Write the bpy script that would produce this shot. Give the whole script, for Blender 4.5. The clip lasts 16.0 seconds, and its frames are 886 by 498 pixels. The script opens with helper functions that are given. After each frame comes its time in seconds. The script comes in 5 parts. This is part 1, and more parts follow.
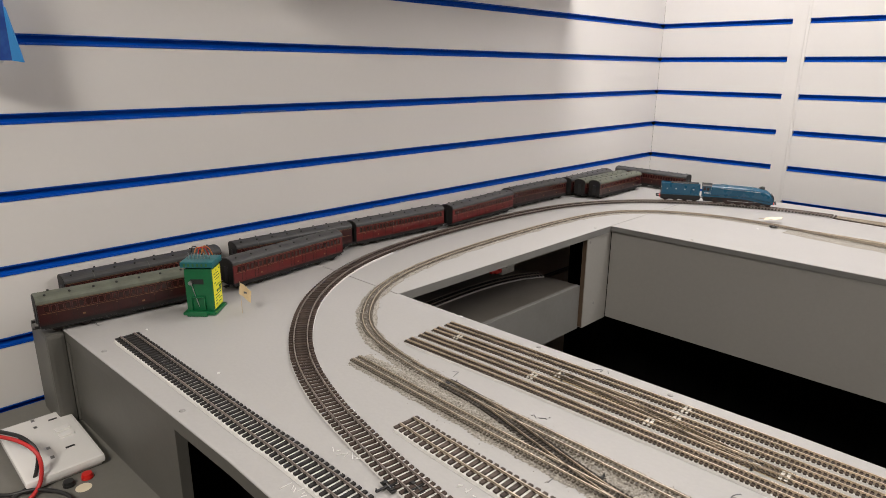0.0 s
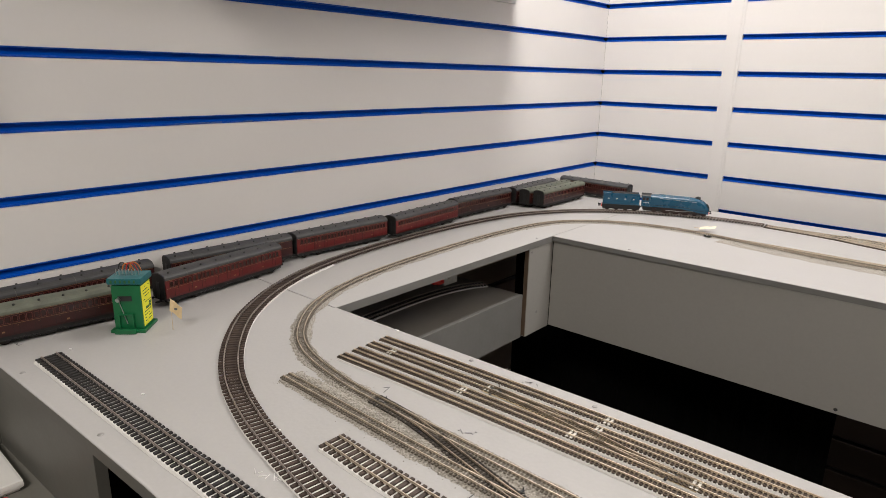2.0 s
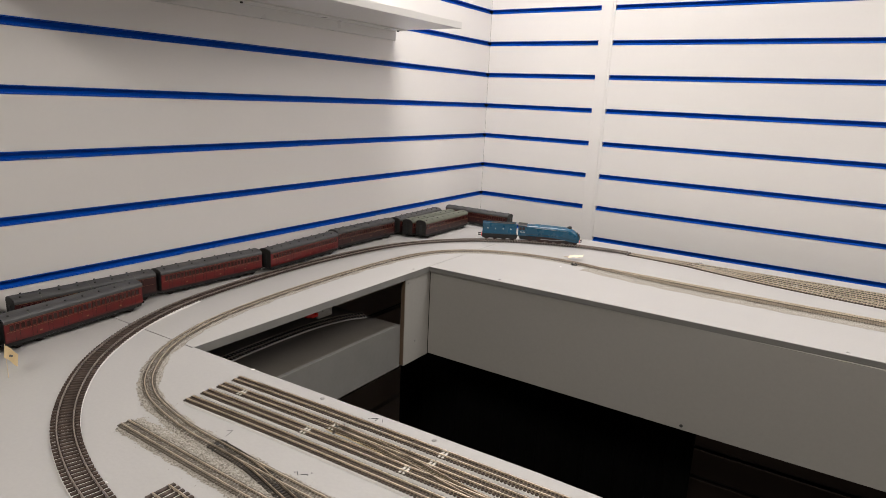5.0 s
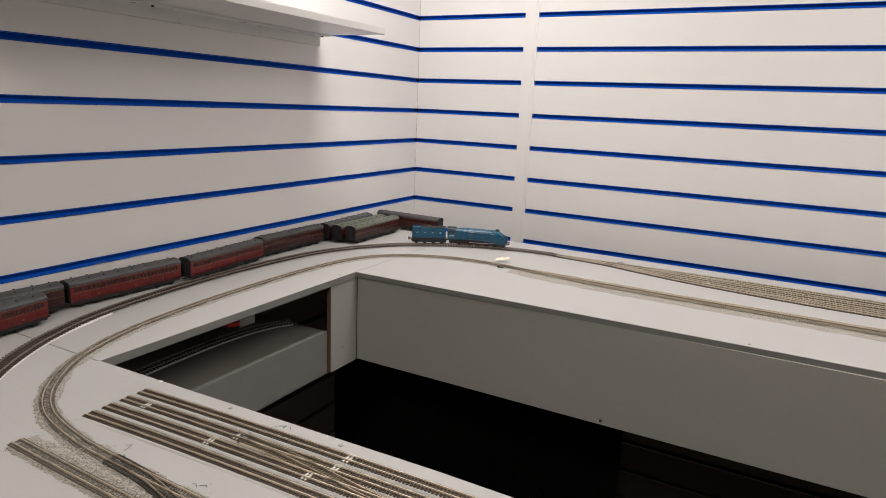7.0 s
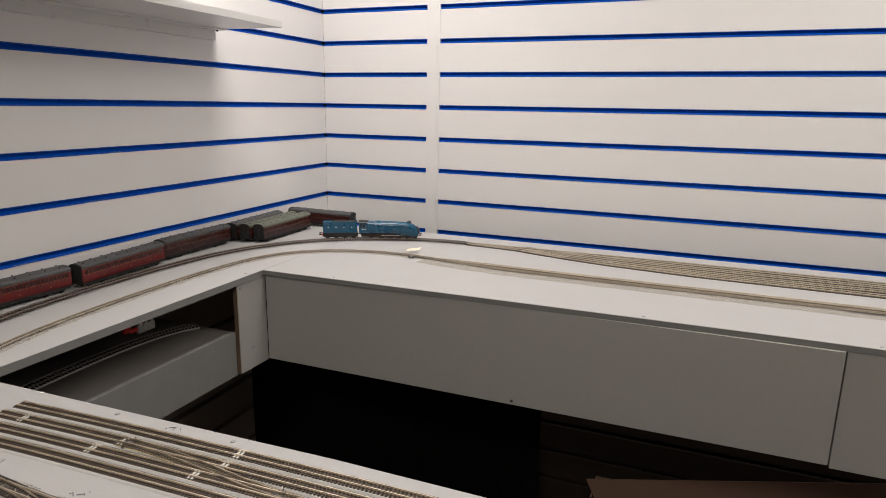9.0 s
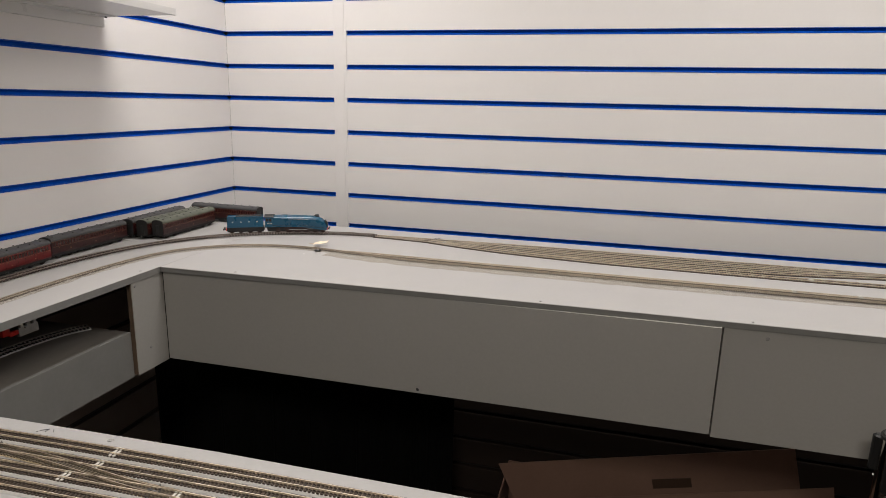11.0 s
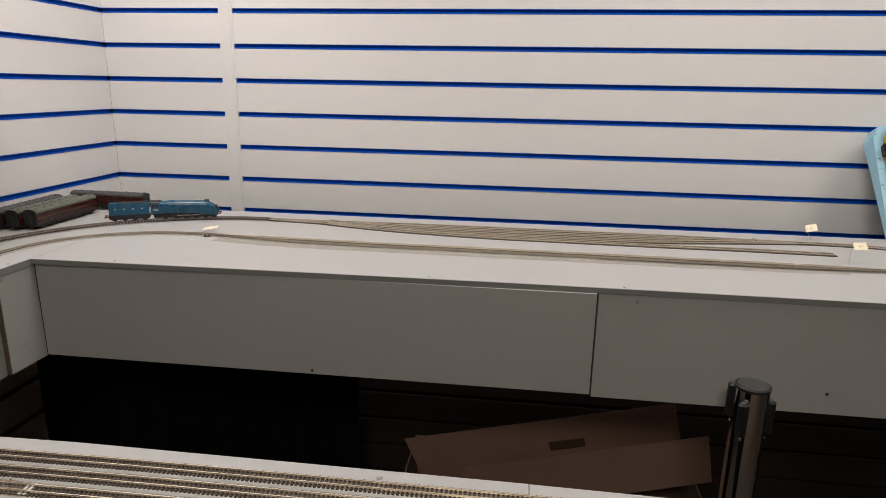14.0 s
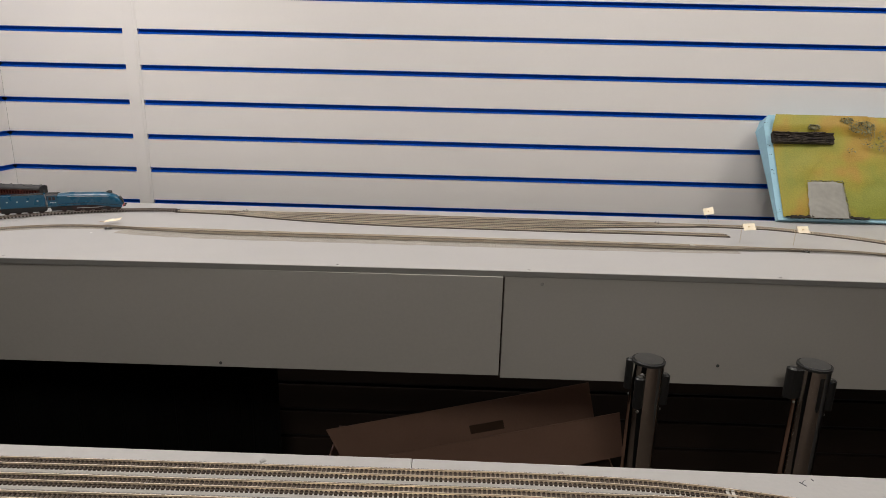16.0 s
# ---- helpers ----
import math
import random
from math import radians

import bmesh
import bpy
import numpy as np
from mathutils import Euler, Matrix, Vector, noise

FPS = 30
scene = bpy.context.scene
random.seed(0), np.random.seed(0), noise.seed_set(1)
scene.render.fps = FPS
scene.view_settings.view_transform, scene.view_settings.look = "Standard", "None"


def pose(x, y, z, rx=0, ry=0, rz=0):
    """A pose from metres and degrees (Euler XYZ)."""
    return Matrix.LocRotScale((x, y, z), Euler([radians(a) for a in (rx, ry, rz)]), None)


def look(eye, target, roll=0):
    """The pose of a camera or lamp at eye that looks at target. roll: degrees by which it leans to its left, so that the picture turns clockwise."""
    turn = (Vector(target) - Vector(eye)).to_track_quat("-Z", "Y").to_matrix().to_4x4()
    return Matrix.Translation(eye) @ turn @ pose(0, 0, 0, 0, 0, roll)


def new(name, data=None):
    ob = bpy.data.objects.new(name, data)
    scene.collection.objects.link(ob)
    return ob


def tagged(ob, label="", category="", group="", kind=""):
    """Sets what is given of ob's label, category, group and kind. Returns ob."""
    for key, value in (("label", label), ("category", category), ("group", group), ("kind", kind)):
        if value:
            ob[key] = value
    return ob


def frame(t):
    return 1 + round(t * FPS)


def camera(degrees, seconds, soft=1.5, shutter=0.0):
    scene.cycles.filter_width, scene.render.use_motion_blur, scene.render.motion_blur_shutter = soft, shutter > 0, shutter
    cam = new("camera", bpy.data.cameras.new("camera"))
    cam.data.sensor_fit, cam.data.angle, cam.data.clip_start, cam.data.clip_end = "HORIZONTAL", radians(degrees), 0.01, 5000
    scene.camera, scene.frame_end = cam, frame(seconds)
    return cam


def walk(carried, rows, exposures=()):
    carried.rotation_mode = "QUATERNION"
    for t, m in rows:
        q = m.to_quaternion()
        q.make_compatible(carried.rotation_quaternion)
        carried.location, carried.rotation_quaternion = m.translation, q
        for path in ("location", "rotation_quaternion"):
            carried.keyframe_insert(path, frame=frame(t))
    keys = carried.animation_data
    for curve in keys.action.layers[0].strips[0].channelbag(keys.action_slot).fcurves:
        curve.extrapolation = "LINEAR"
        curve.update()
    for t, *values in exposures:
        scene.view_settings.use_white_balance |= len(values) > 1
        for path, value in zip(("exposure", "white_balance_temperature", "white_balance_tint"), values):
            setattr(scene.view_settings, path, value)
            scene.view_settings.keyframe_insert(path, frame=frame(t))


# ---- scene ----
cam = camera(70.5, 16.0, 0.5)
PATH = [
    (0, (0.6087, 0.0233, 1.3699), (-0.7435, 1.3878, 0.8133), 0.54),
    (0.5, (0.6165, 0.0295, 1.3721), (-0.7164, 1.4155, 0.8224), 0.80),
    (1, (0.6210, 0.0348, 1.3748), (-0.6889, 1.4414, 0.8219), 1.06),
    (1.5, (0.6261, 0.0399, 1.3784), (-0.6587, 1.4705, 0.8285), 1.38),
    (2, (0.6336, 0.0452, 1.3831), (-0.6266, 1.5019, 0.8446), 1.23),
    (2.5, (0.6436, 0.0508, 1.3886), (-0.5920, 1.5356, 0.8704), 1.64),
    (3, (0.6557, 0.0565, 1.3946), (-0.5478, 1.5723, 0.8907), 1.91),
    (3.5, (0.6690, 0.0624, 1.4007), (-0.4972, 1.6114, 0.9105), 2.00),
    (4, (0.6829, 0.0683, 1.4064), (-0.4378, 1.6528, 0.9232), 2.56),
    (6.5, (0.7468, 0.0954, 1.4195), (-0.2166, 1.7907, 0.9746), 2.14),
    (7, (0.7589, 0.1001, 1.4184), (-0.1589, 1.8207, 0.9743), 2.49),
    (7.5, (0.7711, 0.1046, 1.4164), (-0.1096, 1.8444, 0.9722), 2.02),
    (8, (0.7837, 0.1088, 1.4137), (-0.0554, 1.8677, 0.9639), 1.57),
    (8.5, (0.7966, 0.1126, 1.4106), (0.0266, 1.9028, 0.9609), 1.13),
    (9, (0.8097, 0.1160, 1.4075), (0.0904, 1.9277, 0.9598), 0.96),
    (9.5, (0.8227, 0.1188, 1.4046), (0.1546, 1.9504, 0.9588), 1.25),
    (10, (0.8353, 0.1210, 1.4021), (0.2303, 1.9754, 0.9601), 1.38),
    (12.5, (0.8861, 0.1209, 1.3980), (0.5000, 2.0247, 0.9222), 1.12),
    (13, (0.8956, 0.1191, 1.3979), (0.5394, 2.0281, 0.9193), 1.11),
    (13.5, (0.9065, 0.1172, 1.3973), (0.6018, 2.0333, 0.9120), 1.07),
    (14, (0.9195, 0.1153, 1.3960), (0.6811, 2.0358, 0.8915), 1.03),
    (14.5, (0.9349, 0.1136, 1.3940), (0.7556, 2.0398, 0.8863), 1.23),
    (15, (0.9516, 0.1122, 1.3914), (0.8268, 2.0417, 0.8799), 1.12),
    (15.5, (0.9667, 0.1109, 1.3889), (0.8873, 2.0398, 0.8665), 1.04),
    (16, (0.9743, 0.1089, 1.3875), (0.9388, 2.0389, 0.8642), 1.41),
]
walk(cam, [(t, look(eye, target, roll)) for t, eye, target, roll in PATH],
     exposures=[(0.0, 0.14), (4.0, 0.11), (6.5, -0.06), (10, -0.12), (12.5, -0.24), (14.5, -0.22), (16, -0.25)])

# ---- world and lights ----
world = bpy.data.worlds.new("world")
scene.world = world
world.use_nodes = True
world.node_tree.nodes["Background"].inputs[0].default_value = (0.75, 0.85, 1.0, 1)
world.node_tree.nodes["Background"].inputs[1].default_value = 0.02


def area_lamp(name, place, target, size_x, size_y, watts, colour, spread):
    lamp = bpy.data.lights.new(name, "AREA")
    lamp.shape, lamp.size, lamp.size_y, lamp.energy, lamp.color, lamp.spread = "RECTANGLE", size_x, size_y, watts, colour, radians(spread)
    ob = new(name, lamp)
    ob.matrix_world = look(place, target)
    return ob


LAMPS = [(0.03, 1.36, 11.8, (1.0, 0.952, 0.905)), (1.34, 1.36, 7.8, (1.0, 0.952, 0.905)), (2.45, 1.36, 9.2, (1.0, 0.952, 0.905)), (0.80, -0.95, 28.0, (1.0, 0.94, 0.845))]
CEIL = 2.45
for lx, ly, watts, tone in LAMPS:
    area_lamp("panel_light", (lx, ly, CEIL - 0.03), (lx, ly + 0.001, 0), 0.56, 0.56, watts, tone, 165 if ly < 0 else 158)
scene.view_settings.exposure = 0.0


# ---- materials ----
def material(name, colour, rough=0.6, metal=0.0, vary=0.08, scale=14.0, bump=0.0, bump_scale=300.0, second=None, spread=0.0, coat=0.0, gloss=0.5):
    """A principled surface with two scales of noise; second: a colour that stains it; spread: how far pieces differ."""
    m = bpy.data.materials.new(name)
    m.use_nodes = True
    t = m.node_tree
    n, l = t.nodes, t.links
    b = n["Principled BSDF"]
    b.inputs["Roughness"].default_value, b.inputs["Metallic"].default_value = rough, metal
    b.inputs["Coat Weight"].default_value = coat
    b.inputs["Specular IOR Level"].default_value = gloss
    co = n.new("ShaderNodeTexCoord")
    big = n.new("ShaderNodeTexNoise")
    big.inputs["Scale"].default_value, big.inputs["Detail"].default_value = scale, 5
    fine = n.new("ShaderNodeTexNoise")
    fine.inputs["Scale"].default_value, fine.inputs["Detail"].default_value = bump_scale, 3
    l.new(co.outputs["Object"], big.inputs["Vector"])
    l.new(co.outputs["Object"], fine.inputs["Vector"])
    mix = n.new("ShaderNodeMix")
    mix.data_type = "RGBA"
    other = second or tuple(c * (1 - 3 * vary) for c in colour)
    mix.inputs[6].default_value, mix.inputs[7].default_value = (*colour, 1), (*other, 1)
    ramp = n.new("ShaderNodeMapRange")
    ramp.inputs[1].default_value, ramp.inputs[2].default_value = 0.42, 0.72
    ramp.inputs[4].default_value = min(1.0, vary * 5)
    l.new(big.outputs["Fac"], ramp.inputs[0])
    l.new(ramp.outputs[0], mix.inputs[0])
    hsv = n.new("ShaderNodeHueSaturation")
    l.new(mix.outputs[2], hsv.inputs["Color"])
    grain = n.new("ShaderNodeMapRange")
    grain.inputs[3].default_value, grain.inputs[4].default_value = 1 - vary, 1 + vary
    l.new(fine.outputs["Fac"], grain.inputs[0])
    if spread:
        info = n.new("ShaderNodeObjectInfo")
        off = n.new("ShaderNodeMapRange")
        off.inputs[3].default_value, off.inputs[4].default_value = 1 - spread, 1 + spread
        l.new(info.outputs["Random"], off.inputs[0])
        mul = n.new("ShaderNodeMath")
        mul.operation = "MULTIPLY"
        l.new(off.outputs[0], mul.inputs[0])
        l.new(grain.outputs[0], mul.inputs[1])
        l.new(mul.outputs[0], hsv.inputs["Value"])
    else:
        l.new(grain.outputs[0], hsv.inputs["Value"])
    l.new(hsv.outputs[0], b.inputs["Base Color"])
    rr = n.new("ShaderNodeMapRange")
    rr.inputs[3].default_value, rr.inputs[4].default_value = max(0.02, rough - 0.08), min(1, rough + 0.08)
    l.new(big.outputs["Fac"], rr.inputs[0])
    l.new(rr.outputs[0], b.inputs["Roughness"])
    if bump:
        bp = n.new("ShaderNodeBump")
        bp.inputs["Strength"].default_value, bp.inputs["Distance"].default_value = bump, 0.001
        l.new(fine.outputs["Fac"], bp.inputs["Height"])
        l.new(bp.outputs[0], b.inputs["Normal"])
    return m


M = dict(
    slat=material("white_melamine", (0.78, 0.75, 0.73), 0.42, vary=0.012, scale=3, bump=0.05, bump_scale=150, spread=0.01),
    blue=material("blue_plastic_insert", (0.0005, 0.074, 0.46), 0.35, vary=0.05, scale=9, second=(0.001, 0.09, 0.52), gloss=0.22),
    # back wall slats below the boards: the well's shade put into a brown base colour
    slat_well_shade=material("slat_in_well_shade", (0.028, 0.019, 0.015), 0.6, gloss=0.2, vary=0.05, scale=6, bump=0.05, bump_scale=150, spread=0.04),
    # brown-grey shelf paint, darkened further for the shade of the board above
    shelf_brown_shaded=material("brown_grey_paint_shaded", (0.155, 0.14, 0.125), 0.45, vary=0.08, scale=9, bump=0.1, bump_scale=150),
    scuff=material("rubbed_blue_plastic", (0.22, 0.32, 0.60), 0.6, vary=0.2, scale=300),
    # side wall slats below the boards, a milder shaded copy of the white slat
    slat_side_shade=material("slat_in_side_shade", (0.28, 0.235, 0.20), 0.5, vary=0.05, scale=6, bump=0.05, bump_scale=150, spread=0.04),
    trim=material("white_trim", (0.78, 0.75, 0.73), 0.45, vary=0.02, scale=4),
    paint=material("grey_board_paint", (0.415, 0.402, 0.394), 0.5, vary=0.045, scale=5, bump=0.12, bump_scale=220, second=(0.375, 0.363, 0.353)),
    edge=material("grey_edge_tone", (0.225, 0.22, 0.21), 0.55, vary=0.06, scale=20, bump=0.2, bump_scale=120),
    apron=material("grey_apron_paint", (0.40, 0.385, 0.36), 0.5, vary=0.045, scale=3.5, bump=0.12, bump_scale=160, second=(0.365, 0.35, 0.325)),
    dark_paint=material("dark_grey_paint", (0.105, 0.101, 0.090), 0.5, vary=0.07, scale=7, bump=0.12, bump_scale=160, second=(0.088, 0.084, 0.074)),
    box_paint=material("worn_grey_box_paint", (0.175, 0.168, 0.15), 0.5, vary=0.07, scale=9, bump=0.12, bump_scale=160, second=(0.15, 0.143, 0.126)),
    mdf=material("raw_brown_board", (0.13, 0.085, 0.055), 0.8, vary=0.08, scale=60),
    # near-black filler for the deep shade below the boards
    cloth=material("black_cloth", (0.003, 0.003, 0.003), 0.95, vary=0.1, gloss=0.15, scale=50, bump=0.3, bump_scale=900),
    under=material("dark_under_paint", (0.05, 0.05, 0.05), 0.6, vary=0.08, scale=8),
    floor=material("brown_floor", (0.045, 0.03, 0.022), 0.95, vary=0.15, scale=40, bump=0.4, bump_scale=400),
    room=material("room_paint", (0.60, 0.58, 0.555), 0.7, vary=0.02, scale=3),
    ceiling=material("white_ceiling_paint", (0.70, 0.69, 0.67), 0.8, vary=0.02, scale=3),
    rail=material("nickel_silver", (0.86, 0.77, 0.64), 0.36, 0.5, vary=0.08, scale=60),
    steel=material("dull_steel_rail", (0.40, 0.345, 0.31), 0.36, 0.75, vary=0.12, scale=50),
    rail_dull=material("weathered_rail", (0.56, 0.48, 0.38), 0.40, 0.6, vary=0.15, scale=70),
    web_pale=material("pale_tan_track_web", (0.27, 0.215, 0.16), 0.75, vary=0.2, scale=60, second=(0.40, 0.35, 0.29)),
    web_back=material("dusty_tan_track_web", (0.20, 0.162, 0.122), 0.75, vary=0.2, scale=60, second=(0.12, 0.095, 0.07)),
    rail_mid=material("tarnished_nickel_rail", (0.70, 0.59, 0.46), 0.32, 0.7, vary=0.14, scale=40),
    rail_dark=material("grimy_rail", (0.36, 0.29, 0.215), 0.45, 0.55, vary=0.2, scale=60),
    dirt=material("brown_track_dirt", (0.42, 0.335, 0.21), 0.9, vary=0.3, scale=140, bump=0.5, bump_scale=700, second=(0.20, 0.145, 0.085)),
    sleeper_soot=material("sooty_brown_sleeper", (0.040, 0.031, 0.024), 0.85, vary=0.2, scale=120, spread=0.2),
    sleeper=material("brown_sleeper", (0.055, 0.036, 0.028), 0.85, vary=0.15, scale=90, spread=0.18),
    sleeper_dark=material("black_sleeper", (0.022, 0.0195, 0.0195), 0.8, vary=0.15, scale=90, spread=0.15),
    sleeper_worn=material("weathered_sleeper", (0.16, 0.135, 0.11), 0.8, vary=0.25, scale=200, second=(0.08, 0.066, 0.052)),
    sleeper_dirty=material("dirty_sleeper", (0.13, 0.105, 0.075), 0.85, vary=0.25, scale=120, second=(0.08, 0.06, 0.04)),
    tape=material("brown_tape", (0.085, 0.052, 0.036), 0.3, vary=0.06, scale=30),
    sleeper_tan=material("tan_sleeper", (0.080, 0.056, 0.044), 0.65, vary=0.2, scale=120, spread=0.25),
    sleeper_small=material("brown_small_sleeper", (0.060, 0.040, 0.028), 0.7, vary=0.18, scale=150, spread=0.2),
    foam=material("white_foam_underlay", (0.68, 0.66, 0.64), 0.8, vary=0.05, scale=30, bump=0.2, bump_scale=500),
    joint=material("pale_plastic", (0.62, 0.59, 0.54), 0.6, vary=0.06, scale=60),
    ballast=material("grey_ballast", (0.43, 0.40, 0.355), 0.9, vary=0.2, scale=520, bump=1.0, bump_scale=1100, second=(0.12, 0.10, 0.082)),
    black=material("black_plastic", (0.018, 0.018, 0.018), 0.45, vary=0.1, scale=60),
    clip=material("black_clip_plastic", (0.010, 0.010, 0.010), 0.4, vary=0.1, scale=60),
    chrome=material("chrome", (0.90, 0.87, 0.82), 0.07, 1.0, vary=0.03, scale=8),
    cap=material("brushed_cap", (0.30, 0.30, 0.30), 0.35, 1.0, vary=0.05, scale=60),
    card=material("brown_cardboard", (0.225, 0.128, 0.092), 0.85, vary=0.06, scale=12, bump=0.15, bump_scale=150),
    paper=material("cream_card", (0.84, 0.74, 0.56), 0.7, vary=0.03, scale=50),
    tan_card=material("tan_card", (0.66, 0.50, 0.29), 0.7, vary=0.05, scale=60),
    ink=material("grey_pencil", (0.12, 0.12, 0.125), 0.8, vary=0.1, scale=200),
    chalk=material("white_chalk", (0.80, 0.79, 0.77), 0.9, vary=0.08, scale=200),
    wood_pin=material("pale_wood_pin", (0.62, 0.50, 0.35), 0.7, vary=0.1, scale=100),
    screw=material("painted_screw", (0.36, 0.35, 0.34), 0.45, 0.2, vary=0.15, scale=200),
    socket=material("white_socket_plastic", (0.88, 0.86, 0.84), 0.22, vary=0.015, scale=10, coat=0.3),
    red=material("red_plastic", (0.62, 0.02, 0.015), 0.3, vary=0.05, scale=60),
    red_cable=material("red_cable", (0.55, 0.03, 0.03), 0.4, vary=0.05, scale=60),
    green=material("green_plastic", (0.004, 0.125, 0.042), 0.35, vary=0.08, scale=60),
    teal=material("teal_circuit_board", (0.01, 0.13, 0.15), 0.35, vary=0.12, scale=120),
    yellow=material("yellow_label", (0.86, 0.82, 0.03), 0.45, vary=0.03, scale=60),
    label_ink=material("dark_green_print", (0.03, 0.13, 0.03), 0.6, vary=0.1, scale=200),
    metal=material("bright_metal", (0.6, 0.6, 0.6), 0.3, 1.0, vary=0.1, scale=100),
    orange=material("orange_wire", (0.55, 0.16, 0.03), 0.4, vary=0.05, scale=100),
    roof_grey=material("grey_coach_roof", (0.055, 0.054, 0.056), 0.5, vary=0.12, scale=40, spread=0.12),
    roof_green=material("green_grey_coach_roof", (0.12, 0.128, 0.098), 0.6, vary=0.15, scale=40, spread=0.1),
    maroon=material("maroon_coach", (0.036, 0.0065, 0.0065), 0.38, vary=0.15, scale=40, spread=0.15),
    # maroon window frames, lightened to hold the glint on their bevels
    window_lit_trim=material("coach_window_lit_trim", (0.14, 0.032, 0.023), 0.35, vary=0.1, scale=60),
    crimson=material("crimson_coach", (0.135, 0.009, 0.009), 0.35, vary=0.12, scale=40, spread=0.1),
    lining=material("straw_lining", (0.28, 0.15, 0.07), 0.5, vary=0.05, scale=60),
    glass=material("dark_coach_glass", (0.028, 0.012, 0.011), 0.15, vary=0.05, scale=60),
    frame=material("black_underframe", (0.014, 0.013, 0.013), 0.65, vary=0.15, scale=80),
    wheel=material("dark_wheel", (0.05, 0.035, 0.03), 0.5, 0.4, vary=0.15, scale=90),
    loco=material("garter_blue", (0.004, 0.070, 0.135), 0.28, vary=0.06, scale=40, coat=0.15),
    loco_dark=material("loco_black", (0.012, 0.012, 0.013), 0.45, vary=0.1, scale=60),
    coal=material("coal", (0.015, 0.015, 0.016), 0.7, vary=0.3, scale=200, bump=1.0, bump_scale=700),
    white=material("white_print", (0.5, 0.5, 0.48), 0.6, vary=0.03, scale=60),
    wheel_red=material("dark_red_wheel", (0.030, 0.008, 0.007), 0.45, vary=0.1, scale=90),
    packet=material("blue_printed_card", (0.015, 0.06, 0.30), 0.3, vary=0.15, scale=35, second=(0.05, 0.18, 0.50)),
    packet_side=material("cyan_card", (0.02, 0.25, 0.62), 0.4, vary=0.05, scale=20),
    foamboard=material("pale_blue_foam", (0.33, 0.56, 0.68), 0.75, vary=0.06, scale=30, bump=0.2, bump_scale=200),
    stone=material("dark_stone_wall", (0.045, 0.034, 0.026), 0.9, vary=0.3, scale=60, bump=0.8, bump_scale=300),
    plaster=material("grey_plaster", (0.30, 0.29, 0.26), 0.6, vary=0.1, scale=25, bump=0.5, bump_scale=90),
    scrub=material("grey_green_scrub", (0.30, 0.285, 0.15), 0.95, vary=0.3, scale=120, bump=1.0, bump_scale=500),
    shelf=material("white_shelf", (0.70, 0.68, 0.66), 0.35, vary=0.015, scale=5),
    bracket=material("white_metal_bracket", (0.66, 0.65, 0.63), 0.3, vary=0.03, scale=20),
    lit=None,
)


def scenery_material():
    m = bpy.data.materials.new("painted_grass_scatter")
    m.use_nodes = True
    n, l = m.node_tree.nodes, m.node_tree.links
    b = n["Principled BSDF"]
    b.inputs["Roughness"].default_value = 0.6
    co = n.new("ShaderNodeTexCoord")
    ramp = n.new("ShaderNodeValToRGB")
    noise_big = n.new("ShaderNodeTexNoise")
    noise_big.inputs["Scale"].default_value, noise_big.inputs["Detail"].default_value, noise_big.inputs["Distortion"].default_value = 6.0, 3, 0.2
    l.new(co.outputs["Object"], noise_big.inputs["Vector"])
    e = ramp.color_ramp.elements
    e[0].position, e[0].color = 0.40, (0.36, 0.225, 0.03, 1)
    e[1].position, e[1].color = 0.60, (0.23, 0.245, 0.03, 1)
    mid = e.new(0.48)
    mid.color = (0.31, 0.265, 0.028, 1)
    l.new(noise_big.outputs["Fac"], ramp.inputs[0])
    fine = n.new("ShaderNodeTexNoise")
    fine.inputs["Scale"].default_value, fine.inputs["Detail"].default_value = 260.0, 4
    l.new(co.outputs["Object"], fine.inputs["Vector"])
    hsv = n.new("ShaderNodeHueSaturation")
    mr = n.new("ShaderNodeMapRange")
    mr.inputs[3].default_value, mr.inputs[4].default_value = 0.75, 1.25
    l.new(fine.outputs["Fac"], mr.inputs[0])
    l.new(mr.outputs[0], hsv.inputs["Value"])
    l.new(ramp.outputs[0], hsv.inputs["Color"])
    l.new(hsv.outputs[0], b.inputs["Base Color"])
    bp = n.new("ShaderNodeBump")
    bp.inputs["Strength"].default_value, bp.inputs["Distance"].default_value = 0.8, 0.001
    l.new(fine.outputs["Fac"], bp.inputs["Height"])
    l.new(bp.outputs[0], b.inputs["Normal"])
    return m


M["grass"] = scenery_material()
lit = bpy.data.materials.new("light_diffuser")
lit.use_nodes = True
lit.node_tree.nodes["Principled BSDF"].inputs["Emission Color"].default_value = (1, 0.95, 0.88, 1)
lit.node_tree.nodes["Principled BSDF"].inputs["Emission Strength"].default_value = 2.0
M["lit"] = lit


# ---- mesh helpers ----
def mesh_of(name, bm, mat, smooth=False):
    me = bpy.data.meshes.new(name)
    bm.normal_update()
    bm.to_mesh(me)
    bm.free()
    if mat:
        me.materials.append(mat)
    if smooth:
        me.shade_smooth()
    return me


def thing(name, label, category, group="", kind="", m=None):
    ob = new(name)
    ob.empty_display_size = 0.02
    if m is not None:
        ob.matrix_basis = m
    return tagged(ob, label, category, group, kind)


def part(name, bm, mat, parent, label="", smooth=False, m=None):
    ob = new(name, bm if isinstance(bm, bpy.types.Mesh) else mesh_of(name, bm, mat, smooth))
    ob.parent = parent
    if m is not None:
        ob.matrix_basis = m
    if label:
        ob["label"] = label
    return ob


def solid(name, bm, mat, label, category, group="", kind="", smooth=False, m=None):
    ob = new(name, mesh_of(name, bm, mat, smooth))
    if m is not None:
        ob.matrix_basis = m
    return tagged(ob, label, category, group, kind)


